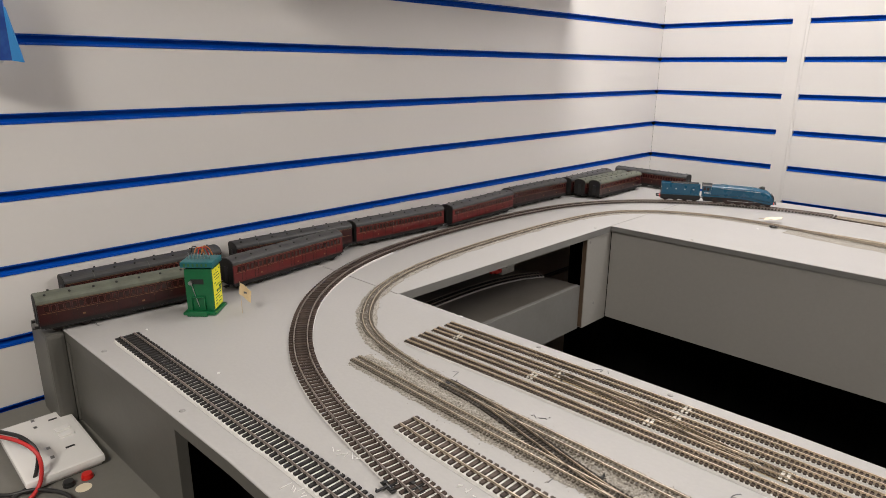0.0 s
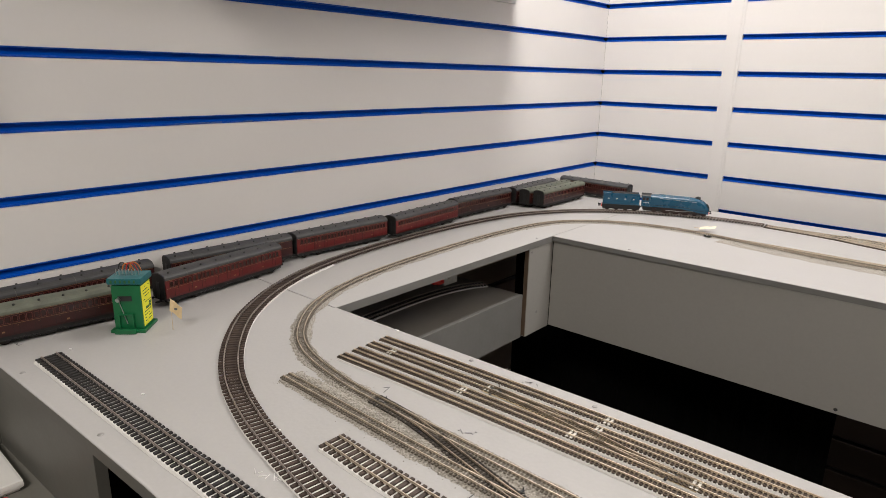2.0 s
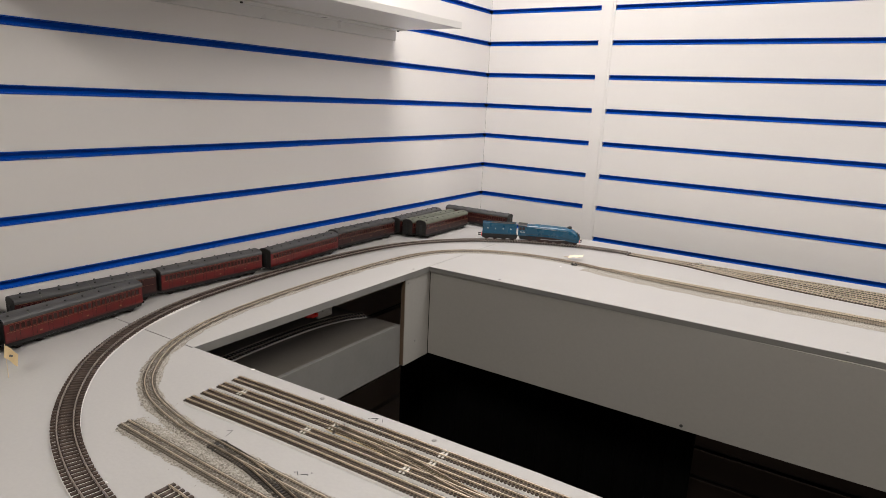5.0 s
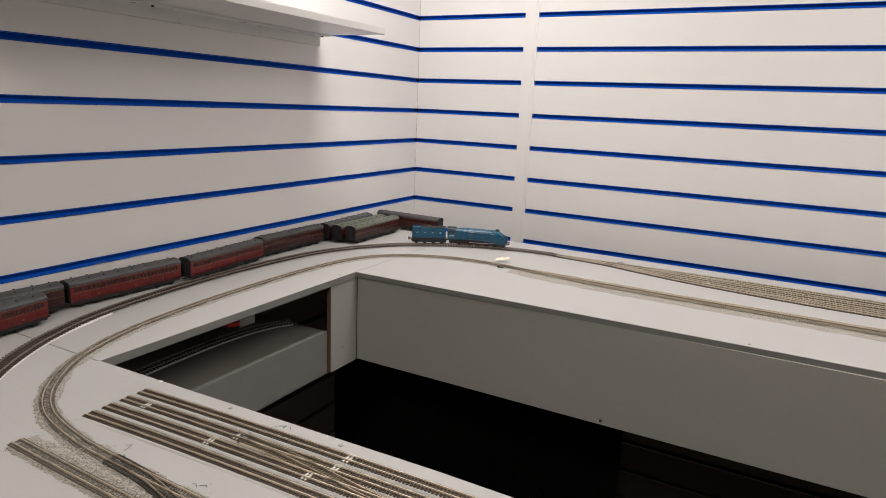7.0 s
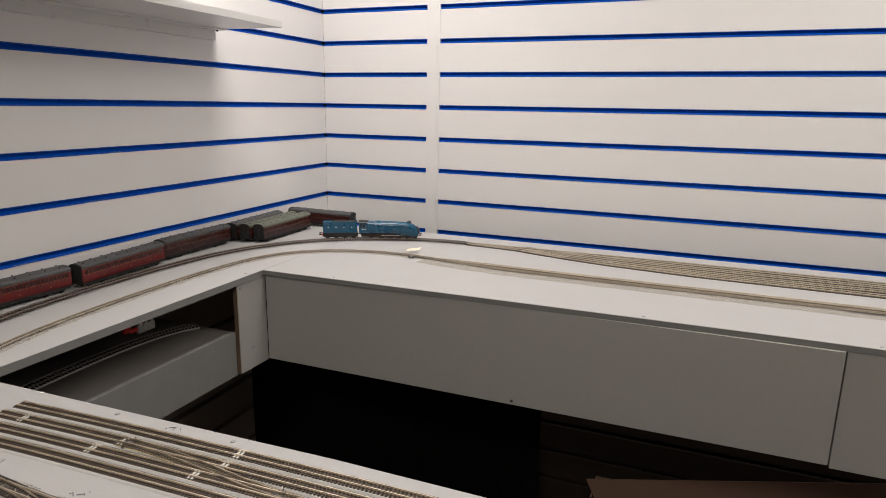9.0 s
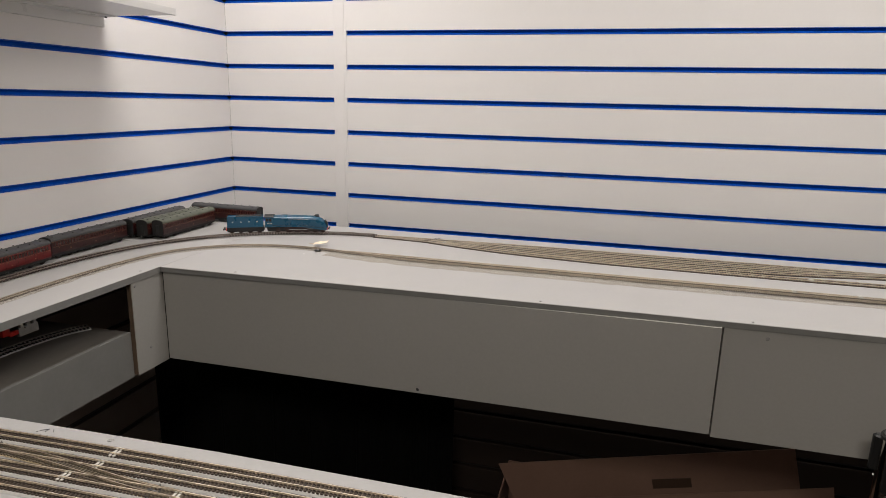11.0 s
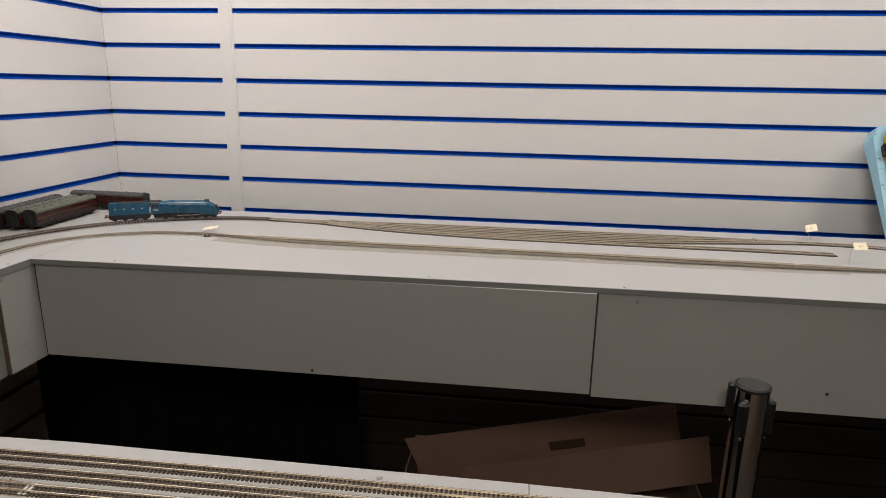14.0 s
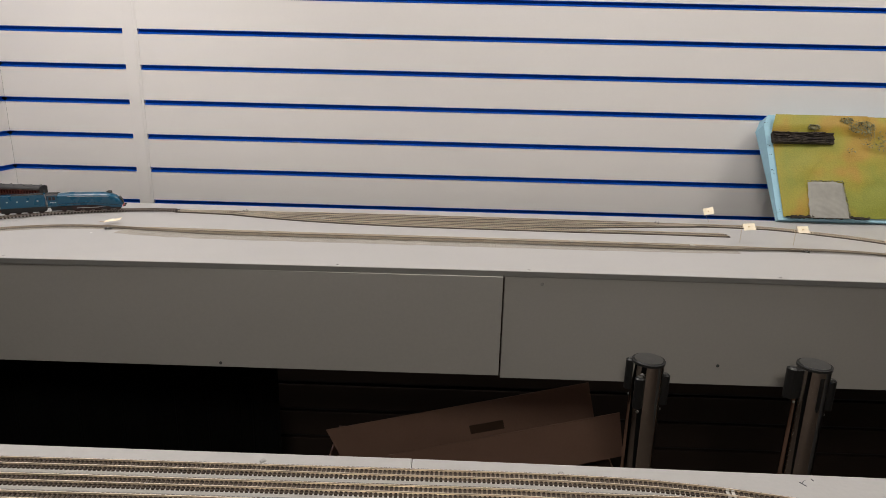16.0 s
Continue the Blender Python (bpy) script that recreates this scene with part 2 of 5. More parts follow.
def box(x0, x1, y0, y1, z0, z1, bevel=0.0, bm=None, m=None):
    bm = bm or bmesh.new()
    mm = pose((x0 + x1) / 2, (y0 + y1) / 2, (z0 + z1) / 2) @ Matrix.Diagonal((abs(x1 - x0), abs(y1 - y0), abs(z1 - z0), 1))
    if m is not None:
        mm = m @ mm
    made = bmesh.ops.create_cube(bm, size=1, matrix=mm)["verts"]
    if bevel:
        edges = list({e for v in made for e in v.link_edges})
        bmesh.ops.bevel(bm, geom=edges, offset=bevel, segments=2, affect="EDGES", profile=0.7)
    return bm


def rod(a, b, r0, r1=None, n=12, bm=None, caps=True):
    bm = bm or bmesh.new()
    a, b = Vector(a), Vector(b)
    q = (b - a).to_track_quat("Z", "Y").to_matrix().to_4x4()
    mm = Matrix.Translation((a + b) / 2) @ q
    bmesh.ops.create_cone(bm, cap_ends=caps, segments=n, radius1=r0, radius2=r0 if r1 is None else r1, depth=(b - a).length, matrix=mm)
    return bm


def loft(sections, bm=None, cap=True, closed=True):
    """Skins a row of rings of points of equal count."""
    bm = bm or bmesh.new()
    rings = [[bm.verts.new(p) for p in s] for s in sections]
    n = len(rings[0])
    for a, b in zip(rings, rings[1:]):
        for i in range(n if closed else n - 1):
            j = (i + 1) % n
            bm.faces.new((a[i], a[j], b[j], b[i]))
    if cap and closed:
        bm.faces.new(rings[0][::-1])
        bm.faces.new(rings[-1])
    bmesh.ops.recalc_face_normals(bm, faces=bm.faces)
    return bm


def smooth_line(points, step):
    """A Catmull-Rom line through the points, cut into even steps."""
    p = [Vector((*q, 0)) if len(q) == 2 else Vector(q) for q in points]
    p = [p[0] * 2 - p[1]] + p + [p[-1] * 2 - p[-2]]
    fine = []
    for i in range(1, len(p) - 2):
        a, b, c, d = p[i - 1:i + 3]
        for k in range(24):
            t = k / 24
            fine.append(0.5 * (2 * b + (c - a) * t + (2 * a - 5 * b + 4 * c - d) * t * t + (3 * b - a - 3 * c + d) * t ** 3))
    fine.append(p[-2])
    out, left = [fine[0]], step
    for a, b in zip(fine, fine[1:]):
        d = (b - a).length
        while d >= left > 0:
            a = a + (b - a).normalized() * left
            d -= left
            out.append(a)
            left = step
        left -= d
    return out


def sides(line):
    """Unit tangents and left-hand normals along a flat line."""
    res = []
    for i in range(len(line)):
        t = (line[min(i + 1, len(line) - 1)] - line[max(i - 1, 0)]).normalized()
        res.append((t, Vector((-t.y, t.x, 0))))
    return res


def ribbon(line, profile, bm=None):
    """Sweeps a closed profile of (across, up) along a flat line."""
    rings = [[(p + n * a + Vector((0, 0, u)))[:] for a, u in profile] for p, (t, n) in zip(line, sides(line))]
    return loft(rings, bm)


# ---- the room ----
T = 1.036            # top of the layout's boards
FLOOR = -0.07
WX, WY = -0.376, 1.995   # faces of the two slatted walls
EAST, SOUTH = 3.9, -2.6
PITCH, SLOT = 0.1, 0.0138


def slat_wall(name, label, along, start, end, spans, face):
    """Backing board, planks and blue channel inserts. along: 'x' for the back wall, 'y' for the side wall."""
    def b(u0, u1, d0, d1, z0, z1, bevel=0.0, bm=None):
        # d: depth behind the face
        if along == "x":
            return box(u0, u1, face + d0, face + d1, z0, z1, bevel, bm)
        return box(face - d1, face - d0, u0, u1, z0, z1, bevel, bm)
    wall = solid(name, b(start, end, 0.018, 0.12, FLOOR, CEIL), M["under"], label, "wall", kind="structure")
    cache = {}
    for k in range(-11, 15):
        z0, z1 = 1.0 + PITCH * k + SLOT / 2, 1.0 + PITCH * (k + 1) - SLOT / 2
        if z1 < FLOOR or z0 > CEIL:
            continue
        # low slats take the darkened copies, with the shade under the boards painted in
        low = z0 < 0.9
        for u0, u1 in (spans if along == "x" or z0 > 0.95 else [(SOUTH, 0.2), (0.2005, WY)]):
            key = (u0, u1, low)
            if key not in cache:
                slat = mesh_of("slat", b(u0, u1, 0.0, 0.0178, -0.0431, 0.0431, 0.0009), M[("slat_well_shade" if along == "x" else "slat_side_shade") if low else "slat"])
                h = SLOT / 2 - 0.0002
                # hollow channel: lip above, shaded recess, sloping floor with a ridge at the foot
                prof = [(-0.0007, h - 0.0013), (-0.0007, h), (0.0105, h), (0.0105, -h), (-0.0009, -h), (-0.0009, -h + 0.0011), (0.0010, -h + 0.0013),
                        (0.0012, -h + 0.0027), (0.0030, -h + 0.0031), (0.0080, 0.0012), (0.0090, h - 0.0014)]
                ch = loft([[(u, face + d, z) if along == "x" else (face - d, u, z) for d, z in prof] for u in (u0 + 0.001, u1 - 0.001)])
                cache[key] = slat, mesh_of("slot_insert", ch, M["blue"])
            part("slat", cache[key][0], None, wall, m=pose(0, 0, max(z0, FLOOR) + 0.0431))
            # inserts left out below the boards, so the slots read black as if shaded
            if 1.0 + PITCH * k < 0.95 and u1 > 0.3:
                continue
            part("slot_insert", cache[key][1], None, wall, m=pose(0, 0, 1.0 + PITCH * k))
    return wall


slat_wall("wall_west", "white slatted display wall with blue plastic slot inserts", "y", SOUTH, WY, [(SOUTH, WY)], WX)
slat_wall("wall_north", "white slatted display wall with blue plastic slot inserts and a joint strip", "x", WX - 0.12, EAST, [(WX, -0.0007), (0.0426, EAST)], WY)
strip = box(-0.0006, 0.0345, WY - 0.0006, WY + 0.0175, FLOOR, CEIL)
box(0.0349, 0.0425, WY - 0.0006, WY + 0.0175, FLOOR, CEIL, 0, strip)
solid("trim_joint_strip", strip, M["trim"], "plain white joint strip between two slatted wall panels", "trim", kind="structure")
solid("wall_east", box(EAST, EAST + 0.1, SOUTH, WY + 0.1, FLOOR, CEIL), M["room"], "plain off-white room wall", "wall", kind="structure")
solid("wall_south", box(WX - 0.12, EAST, SOUTH - 0.1, SOUTH, FLOOR, CEIL), M["room"], "plain off-white room wall", "wall", kind="structure")
solid("floor", box(WX - 0.12, EAST + 0.1, SOUTH - 0.1, WY + 0.1, FLOOR - 0.1, FLOOR), M["floor"], "brown shop floor", "floor", kind="structure")
solid("ceiling", box(WX - 0.12, EAST + 0.1, SOUTH - 0.1, WY + 0.1, CEIL, CEIL + 0.1), M["ceiling"], "plain white ceiling", "ceiling", kind="structure")
for lx, ly, watts, tone in LAMPS:
    t = thing("ceiling_light", "square white ceiling light panel, switched on", "ceiling light", "ceiling lights", m=pose(lx, ly, CEIL))
    fr = bmesh.new()
    for x0, x1, y0, y1 in ((-0.31, 0.31, -0.31, -0.29), (-0.31, 0.31, 0.29, 0.31), (-0.31, -0.29, -0.29, 0.29), (0.29, 0.31, -0.29, 0.29)):
        box(x0, x1, y0, y1, -0.02, -0.0005, 0.002, fr)
    part("frame", fr, M["bracket"], t)
    part("diffuser", box(-0.289, 0.289, -0.289, 0.289, -0.014, -0.001), M["lit"], t)

# ---- the layout's boards ----
HX, HY0, HY1, HE = -0.076, 0.63, 1.245, 2.35
THICK = 0.015


def slab(name, outline, z0, z1, mat, edge, label, category="layout board"):
    bm = bmesh.new()
    low = [bm.verts.new((x, y, z0)) for x, y in outline]
    top = [bm.verts.new((x, y, z1)) for x, y in outline]
    bm.faces.new(top)
    bm.faces.new(low[::-1])
    n = len(outline)
    # side faces get their own, darker tone than the top
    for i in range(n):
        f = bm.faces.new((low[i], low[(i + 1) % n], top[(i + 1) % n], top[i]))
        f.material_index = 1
    bmesh.ops.recalc_face_normals(bm, faces=bm.faces)
    rim = [e for e in bm.edges if all(abs(v.co.z - z1) < 1e-6 for v in e.verts)]
    bmesh.ops.bevel(bm, geom=rim, offset=0.0012, segments=2, affect="EDGES", profile=0.6)
    me = mesh_of(name, bm, mat)
    me.materials.append(edge)
    return tagged(new(name, me), label, category, "layout boards")


# front boards: dark tone on the side faces stands in for their shade
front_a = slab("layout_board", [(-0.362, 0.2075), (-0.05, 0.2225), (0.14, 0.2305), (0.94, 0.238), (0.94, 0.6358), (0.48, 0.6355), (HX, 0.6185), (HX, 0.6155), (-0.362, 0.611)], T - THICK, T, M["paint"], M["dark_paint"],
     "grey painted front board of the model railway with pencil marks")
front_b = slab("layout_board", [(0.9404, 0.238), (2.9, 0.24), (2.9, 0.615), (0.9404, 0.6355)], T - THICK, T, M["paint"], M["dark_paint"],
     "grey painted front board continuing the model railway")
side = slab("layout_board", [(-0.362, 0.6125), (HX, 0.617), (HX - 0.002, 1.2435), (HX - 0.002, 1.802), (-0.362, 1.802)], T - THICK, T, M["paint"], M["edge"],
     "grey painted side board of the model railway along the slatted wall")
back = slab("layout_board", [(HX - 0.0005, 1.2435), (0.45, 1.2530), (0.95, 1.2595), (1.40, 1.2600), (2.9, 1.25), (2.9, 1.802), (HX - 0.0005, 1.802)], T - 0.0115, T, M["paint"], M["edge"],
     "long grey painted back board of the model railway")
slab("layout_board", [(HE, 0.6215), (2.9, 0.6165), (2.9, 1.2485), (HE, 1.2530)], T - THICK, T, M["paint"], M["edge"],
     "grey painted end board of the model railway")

UB = T - THICK - 0.0005


def panel(x0, x1, y0, y1, z0, z1, label, name="apron_panel", mat="apron", bevel=0.0008, m=None):
    return solid(name, box(x0, x1, y0, y1, z0, z1, bevel), M[mat], label, "panel", "layout panels", m=m)


back_left = panel(-0.079, 1.070, 1.2535, 1.2655, 0.818, UB + 0.0035, "long grey painted apron panel screwed below the back board", m=pose(-0.079, 1.2535, 0, 0, 0, 0.10) @ pose(0.079, -1.2535, 0))
back_right = panel(1.074, HE, 1.2625, 1.2745, 0.810, UB + 0.0030, "grey painted apron panel with screws, set slightly back")
corner = panel(-0.092, -0.080, 1.158, 1.2532, 0.816, UB, "short grey painted corner panel with a screw")
# edge tone instead of apron grey: weaker light on this side put into the colour
panel(-0.100, -0.090, 0.60, 1.1555, 0.813, 0.9145, "grey painted panel below the lower track shelf, shade in its tone", mat="edge")
t = thing("track_shelf", "brown-grey lower shelf with shade in its tone, carrying a hidden track", "shelf")
part("shelf_board", box(-0.362, -0.1005, 0.60, 1.1555, 0.902, 0.914, 0.001), M["shelf_brown_shaded"], t)
# added backdrop that hides the lit wall and makes the gap look shaded
part("back_board", box(-0.362, -0.352, 0.60, 1.30, 0.9145, UB - 0.001, 0.001), M["under"], t, "added dark board standing in for the shade behind the hidden track")
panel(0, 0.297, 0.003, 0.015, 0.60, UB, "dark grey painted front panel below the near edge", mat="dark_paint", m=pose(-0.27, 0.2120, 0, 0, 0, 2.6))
solid("panel_edge", box(-0.0905, -0.0815, 1.1562, 1.1578, 0.818, UB - 0.001), M["mdf"], "raw brown cut edge of a painted corner panel", "panel", "layout panels")
# added folded sheet that stands in for the deep shade of the well corner
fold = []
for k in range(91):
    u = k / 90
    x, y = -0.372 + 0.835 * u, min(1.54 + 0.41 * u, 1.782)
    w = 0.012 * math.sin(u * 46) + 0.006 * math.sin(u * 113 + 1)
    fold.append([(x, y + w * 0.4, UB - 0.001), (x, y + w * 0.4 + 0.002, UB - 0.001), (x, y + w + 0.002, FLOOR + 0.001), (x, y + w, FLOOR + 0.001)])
solid("black_cloth", loft(fold), M["cloth"], "added black sheet in folds, darkening the well below the layout corner", "cloth")
# added panel: blocks light and gives the open recess its black shade
solid("wall_understructure", box(-0.262, 0.95, 0.33, 0.345, FLOOR, UB), M["cloth"], "added black panel that keeps the space below the front board dark", "wall", kind="structure")
solid("wall_underside_end", box(2.88, 2.9, 0.3455, 1.79, FLOOR, UB), M["under"], "dark panel closing the end below the layout", "wall", kind="structure")
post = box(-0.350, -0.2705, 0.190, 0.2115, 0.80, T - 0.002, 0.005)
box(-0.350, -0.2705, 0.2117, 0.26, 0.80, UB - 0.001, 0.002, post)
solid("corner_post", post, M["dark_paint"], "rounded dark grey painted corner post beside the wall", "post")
bm = bmesh.new()
box(-0.368, 0.022, -0.12, 0.2280, 0.60, 0.904, 0.002, bm)
solid("control_box", bm, M["box_paint"], "dark grey painted control box with socket and terminals", "control box")


SCREW = []


def screw_head(board, m, worn=0):
    while len(SCREW) < 2:
        t = bmesh.new()
        bmesh.ops.create_cone(t, cap_ends=True, segments=14, radius1=0.0034, radius2=0.0026, depth=0.0010, matrix=pose(0, 0, 0.0004))
        box(-0.0022, 0.0022, -0.0003, 0.0003, 0.0009, 0.0011, 0, t)
        box(-0.0003, 0.0003, -0.0022, 0.0022, 0.0009, 0.0011, 0, t)
        SCREW.append(mesh_of("screw", t, M["under" if SCREW else "screw"]))
    part("screw", SCREW[worn], None, board, "painted cross-head screw", m=m)


screw_head(back_left, pose(0.512, 1.2535, 0.826, 90), 1)
for x, z, worn in ((1.146, 1.010, 0), (1.504, 0.851, 1)):
    screw_head(back_right, pose(x, 1.2625, z, 90), worn)
for y, z in ((1.20, 0.865), (1.168, 1.012)):
    screw_head(corner, pose(-0.080, y, z, 0, 90))
for board, spots in ((front_a, ((-0.17, 0.228), (0.030, 0.237), (0.19, 0.617), (0.36, 0.621), (0.80, 0.623))), (front_b, ((1.08, 0.620), (1.5, 0.612))),
                     (side, ((-0.09, 1.20),)), (back, ((0.1, 1.259), (0.75, 1.268), (1.12, 1.270), (1.6, 1.268)))):
    for x, y in spots:
        screw_head(board, pose(x, y, T))

# pale scuffs on the blue inserts of both slatted walls
rnd = random.Random(8)
NORTH_SCUFFS = ((0.485, 1.2, 0.020), (0.505, 1.3, 0.012), (0.705, 1.2, 0.020), (0.720, 1.2, 0.010), (0.962, 1.1, 0.024), (-0.305, 1.1, 0.018), (-0.227, 1.1, 0.018), (-0.048, 1.1, 0.014))
WEST_SCUFFS = ((0.553, 1.3, 0.024), (0.595, 1.3, 0.030), (0.669, 1.3, 0.012), (1.134, 1.3, 0.018), (0.773, 1.2, 0.018), (0.905, 1.1, 0.030), (0.820, 1.1, 0.014), (1.062, 1.2, 0.014), (1.091, 1.2, 0.016), (1.53, 1.2, 0.018), (1.775, 1.2, 0.024), (1.423, 1.1, 0.020))
for along_x, rows in ((True, NORTH_SCUFFS), (False, WEST_SCUFFS)):
    for u0, z0, length in rows:
        sc = bmesh.new()
        for k in range(9):
            u = 1.5 * length * (k / 9 - 0.5) + rnd.uniform(0, 0.004)
            box(0, rnd.uniform(0.003, 0.010), -0.0012, -0.00092, 0, rnd.uniform(0.0003, 0.0010), 0, sc, pose(u, 0, -0.0066 + rnd.uniform(0, 0.0001)))
            box(0, rnd.uniform(0.003, 0.009), 0.0008, 0.00095, 0, rnd.uniform(0.0004, 0.0012), 0, sc, pose(u + 0.002, 0, -0.0052))
        solid("scuff_mark", sc, M["scuff"], "pale scuff on a blue slot insert", "scuff", "scuffs", kind="stuff", m=pose(u0, WY, z0) if along_x else pose(WX, u0, z0, 0, 0, 90))


# ---- tracks ----
SLEEPERS = {}


def sleeper_mesh(kind):
    if kind not in SLEEPERS:
        length, width, height, mat = {"large": (0.0295, 0.0037, 0.0018, "sleeper"), "dark": (0.0295, 0.0036, 0.0018, "sleeper_dark"), "tan": (0.0295, 0.0040, 0.0018, "sleeper_tan"),
                                      "black": (0.0195, 0.0028, 0.0016, "sleeper_soot"),
                                      "small": (0.0168, 0.0026, 0.0016, "sleeper_small"), "grey": (0.0168, 0.0023, 0.0016, "sleeper_worn"), "dirty": (0.0168, 0.0023, 0.0016, "sleeper_dirty")}[kind]
        bm = box(-width / 2, width / 2, -length / 2, length / 2, 0, height)
        gauge = 0.00825 if length > 0.02 else 0.0045
        for s in (-1, 1):
            box(-width * 0.4, width * 0.4, s * gauge - 0.0016, s * gauge - 0.0006, height, height + 0.0007, 0, bm)
            box(-width * 0.4, width * 0.4, s * gauge + 0.0006, s * gauge + 0.0016, height, height + 0.0007, 0, bm)
        SLEEPERS[kind] = mesh_of("sleeper", bm, M[mat])
    return SLEEPERS[kind]


def track(points, size, label, sleepers="large", pitch=0.0075, rail="rail", foam=0.0, shift=0.0, z=T, foam_end=None, web=0.0, web_mat="web_pale", web_up=0.0003, group="model tracks", name="model_track", bars=True):
    large = size == "large"
    gauge, height = (0.00825, 0.0025) if large else (0.0045, 0.0020)
    lift = 0.0018 if large else 0.0016
    base = z + (0.0022 if foam else 0.0002)
    t = thing(name, label, "model track", group)
    line = smooth_line(points, 0.008)
    if foam:
        bed = smooth_line(points[:foam_end], 0.008) if foam_end else line
        part("underlay", ribbon(bed, [(-foam + shift, z + 0.0001), (foam + shift, z + 0.0001), (foam + shift - 0.001, z + 0.0022), (-foam + shift + 0.001, z + 0.0022)]), M["foam"], t, "white foam underlay")
    if web:
        part("web", ribbon(line, [(-web, base), (web, base), (web, base + web_up), (-web, base + web_up)]), M[web_mat], t, "tan track bed between the rails")
    w = 0.00055
    for s in (-1, 1):
        b = base + lift
        prof = [(s * gauge - w * 1.5, b), (s * gauge + w * 1.5, b), (s * gauge + w * 1.5, b + 0.0005), (s * gauge + w * 0.5, b + 0.0008), (s * gauge + w, b + height * 0.65), (s * gauge + w, b + height),
                (s * gauge - w, b + height), (s * gauge - w, b + height * 0.65), (s * gauge - w * 0.5, b + 0.0008), (s * gauge - w * 1.5, b + 0.0005)]
        part("rail", ribbon(line, prof), M[rail], t)
    if not bars:
        return t
    ties = smooth_line(points, pitch)
    me = sleeper_mesh(sleepers)
    rows = list(zip(ties, sides(ties)))
    first = min(range(len(rows)), key=lambda i: rows[i][0].y) if len(rows) > 300 else 0
    first = max(0, min(first - 150, len(rows) - 300))
    verts, polys = [], []
    src = np.array([v.co[:] for v in me.vertices])
    faces = [tuple(p.vertices) for p in me.polygons]
    for i, (p, (tg, n)) in enumerate(rows):
        if first <= i < first + 300:
            part("sleeper", me, None, t, m=pose(p.x, p.y, base, 0, 0, math.degrees(math.atan2(tg.y, tg.x)) + random.uniform(-0.6, 0.6)))
            continue
        k = len(verts)
        xy = src[:, :2] @ np.array(((tg.x, n.x), (tg.y, n.y))).T + np.array((p.x, p.y))
        verts += [(a, c, d + base) for (a, c), d in zip(xy.tolist(), src[:, 2].tolist())]
        polys += [tuple(q + k for q in f) for f in faces]
    if verts:
        rest = bpy.data.meshes.new("sleeper_strip")
        rest.from_pydata(verts, [], polys)
        rest.materials.append(me.materials[0])
        ob = new("sleeper_strip", rest)
        ob.parent = t
        ob["kind"] = "stuff"
    return t


OUTER = [(0.95, 0.302), (0.60, 0.308), (0.42, 0.311), (0.287, 0.321), (0.208, 0.332), (0.112, 0.352), (0.016, 0.388), (-0.073, 0.445), (-0.152, 0.521), (-0.219, 0.627), (-0.262, 0.755),
         (-0.284, 0.94), (-0.284, 1.15), (-0.257, 1.34), (-0.187, 1.487), (-0.09, 1.587), (0.034, 1.66), (0.15, 1.693), (0.25, 1.703)]
track(OUTER, "large", "curved brown-sleepered main line track on white foam", rail="steel", foam_end=11, foam=0.0151, shift=-0.0002)
track([(-0.189, 0.262), (0.10, 0.270), (0.242, 0.274), (0.80, 0.274)], "large", "straight black-sleepered siding ending near the wall", "dark", rail="steel", foam=0.0152, shift=-0.0022)
track([(0.207, 0.381), (0.337, 0.377), (0.90, 0.372)], "large", "short brown-sleepered siding with bright rails", "tan", rail="rail_dull", foam=0.0155, shift=-0.0015)

# fan of storage lines on the back board
track([(0.25, 1.703), (0.36, 1.705), (0.47, 1.709), (0.60, 1.714), (0.80, 1.717), (1.10, 1.716), (1.34, 1.712), (1.50, 1.706), (1.66, 1.703), (1.78, 1.690), (1.88, 1.645), (1.98, 1.585), (2.06, 1.50), (2.12, 1.35)],
      "large", label="rear storage line with brown sleepers beside the slatted wall", pitch=0.0057, web=0.0135, web_mat="web_back", web_up=0.0015)
track([(0.47, 1.709), (0.58, 1.697), (0.70, 1.685), (0.80, 1.681), (1.10, 1.679), (1.30, 1.684), (1.45, 1.698), (1.62, 1.704)], "large", label="second storage line with brown sleepers", pitch=0.0057, web=0.0135, web_mat="web_back", web_up=0.0015)
track([(0.25, 1.703), (0.36, 1.694), (0.47, 1.680), (0.60, 1.660), (0.72, 1.648), (0.85, 1.644), (1.10, 1.642), (1.27, 1.650), (1.42, 1.675), (1.60, 1.702)], "large", label="third storage line with brown sleepers", pitch=0.0057, web=0.0135, web_mat="web_back", web_up=0.0015)
track([(0.40, 1.690), (0.47, 1.670), (0.60, 1.641), (0.73, 1.624), (0.85, 1.613), (1.00, 1.609), (1.25, 1.605), (1.45, 1.606), (1.635, 1.600)], "large", label="front storage line with brown sleepers, ending in the open", pitch=0.0057, web=0.0135, web_mat="web_back", web_up=0.0015)

# narrow tracks
INNER = [(1.0, 0.458), (0.60, 0.460), (0.40, 0.461), (0.267, 0.462), (0.188, 0.464), (0.110, 0.469), (0.022, 0.489), (-0.045, 0.532), (-0.108, 0.612), (-0.150, 0.737), (-0.170, 0.93), (-0.171, 1.184),
         (-0.142, 1.345), (-0.07, 1.437), (0.035, 1.490), (0.16, 1.504), (0.272, 1.489), (0.418, 1.471), (0.60, 1.466), (0.81, 1.466), (1.10, 1.463), (1.45, 1.460), (1.62, 1.466), (1.75, 1.473), (1.90, 1.456), (2.02, 1.39), (2.10, 1.28)]
track(INNER, "small", "narrow weathered loop track set in grey ballast", "grey", 0.0043, "rail_dull", z=T + 0.0022)
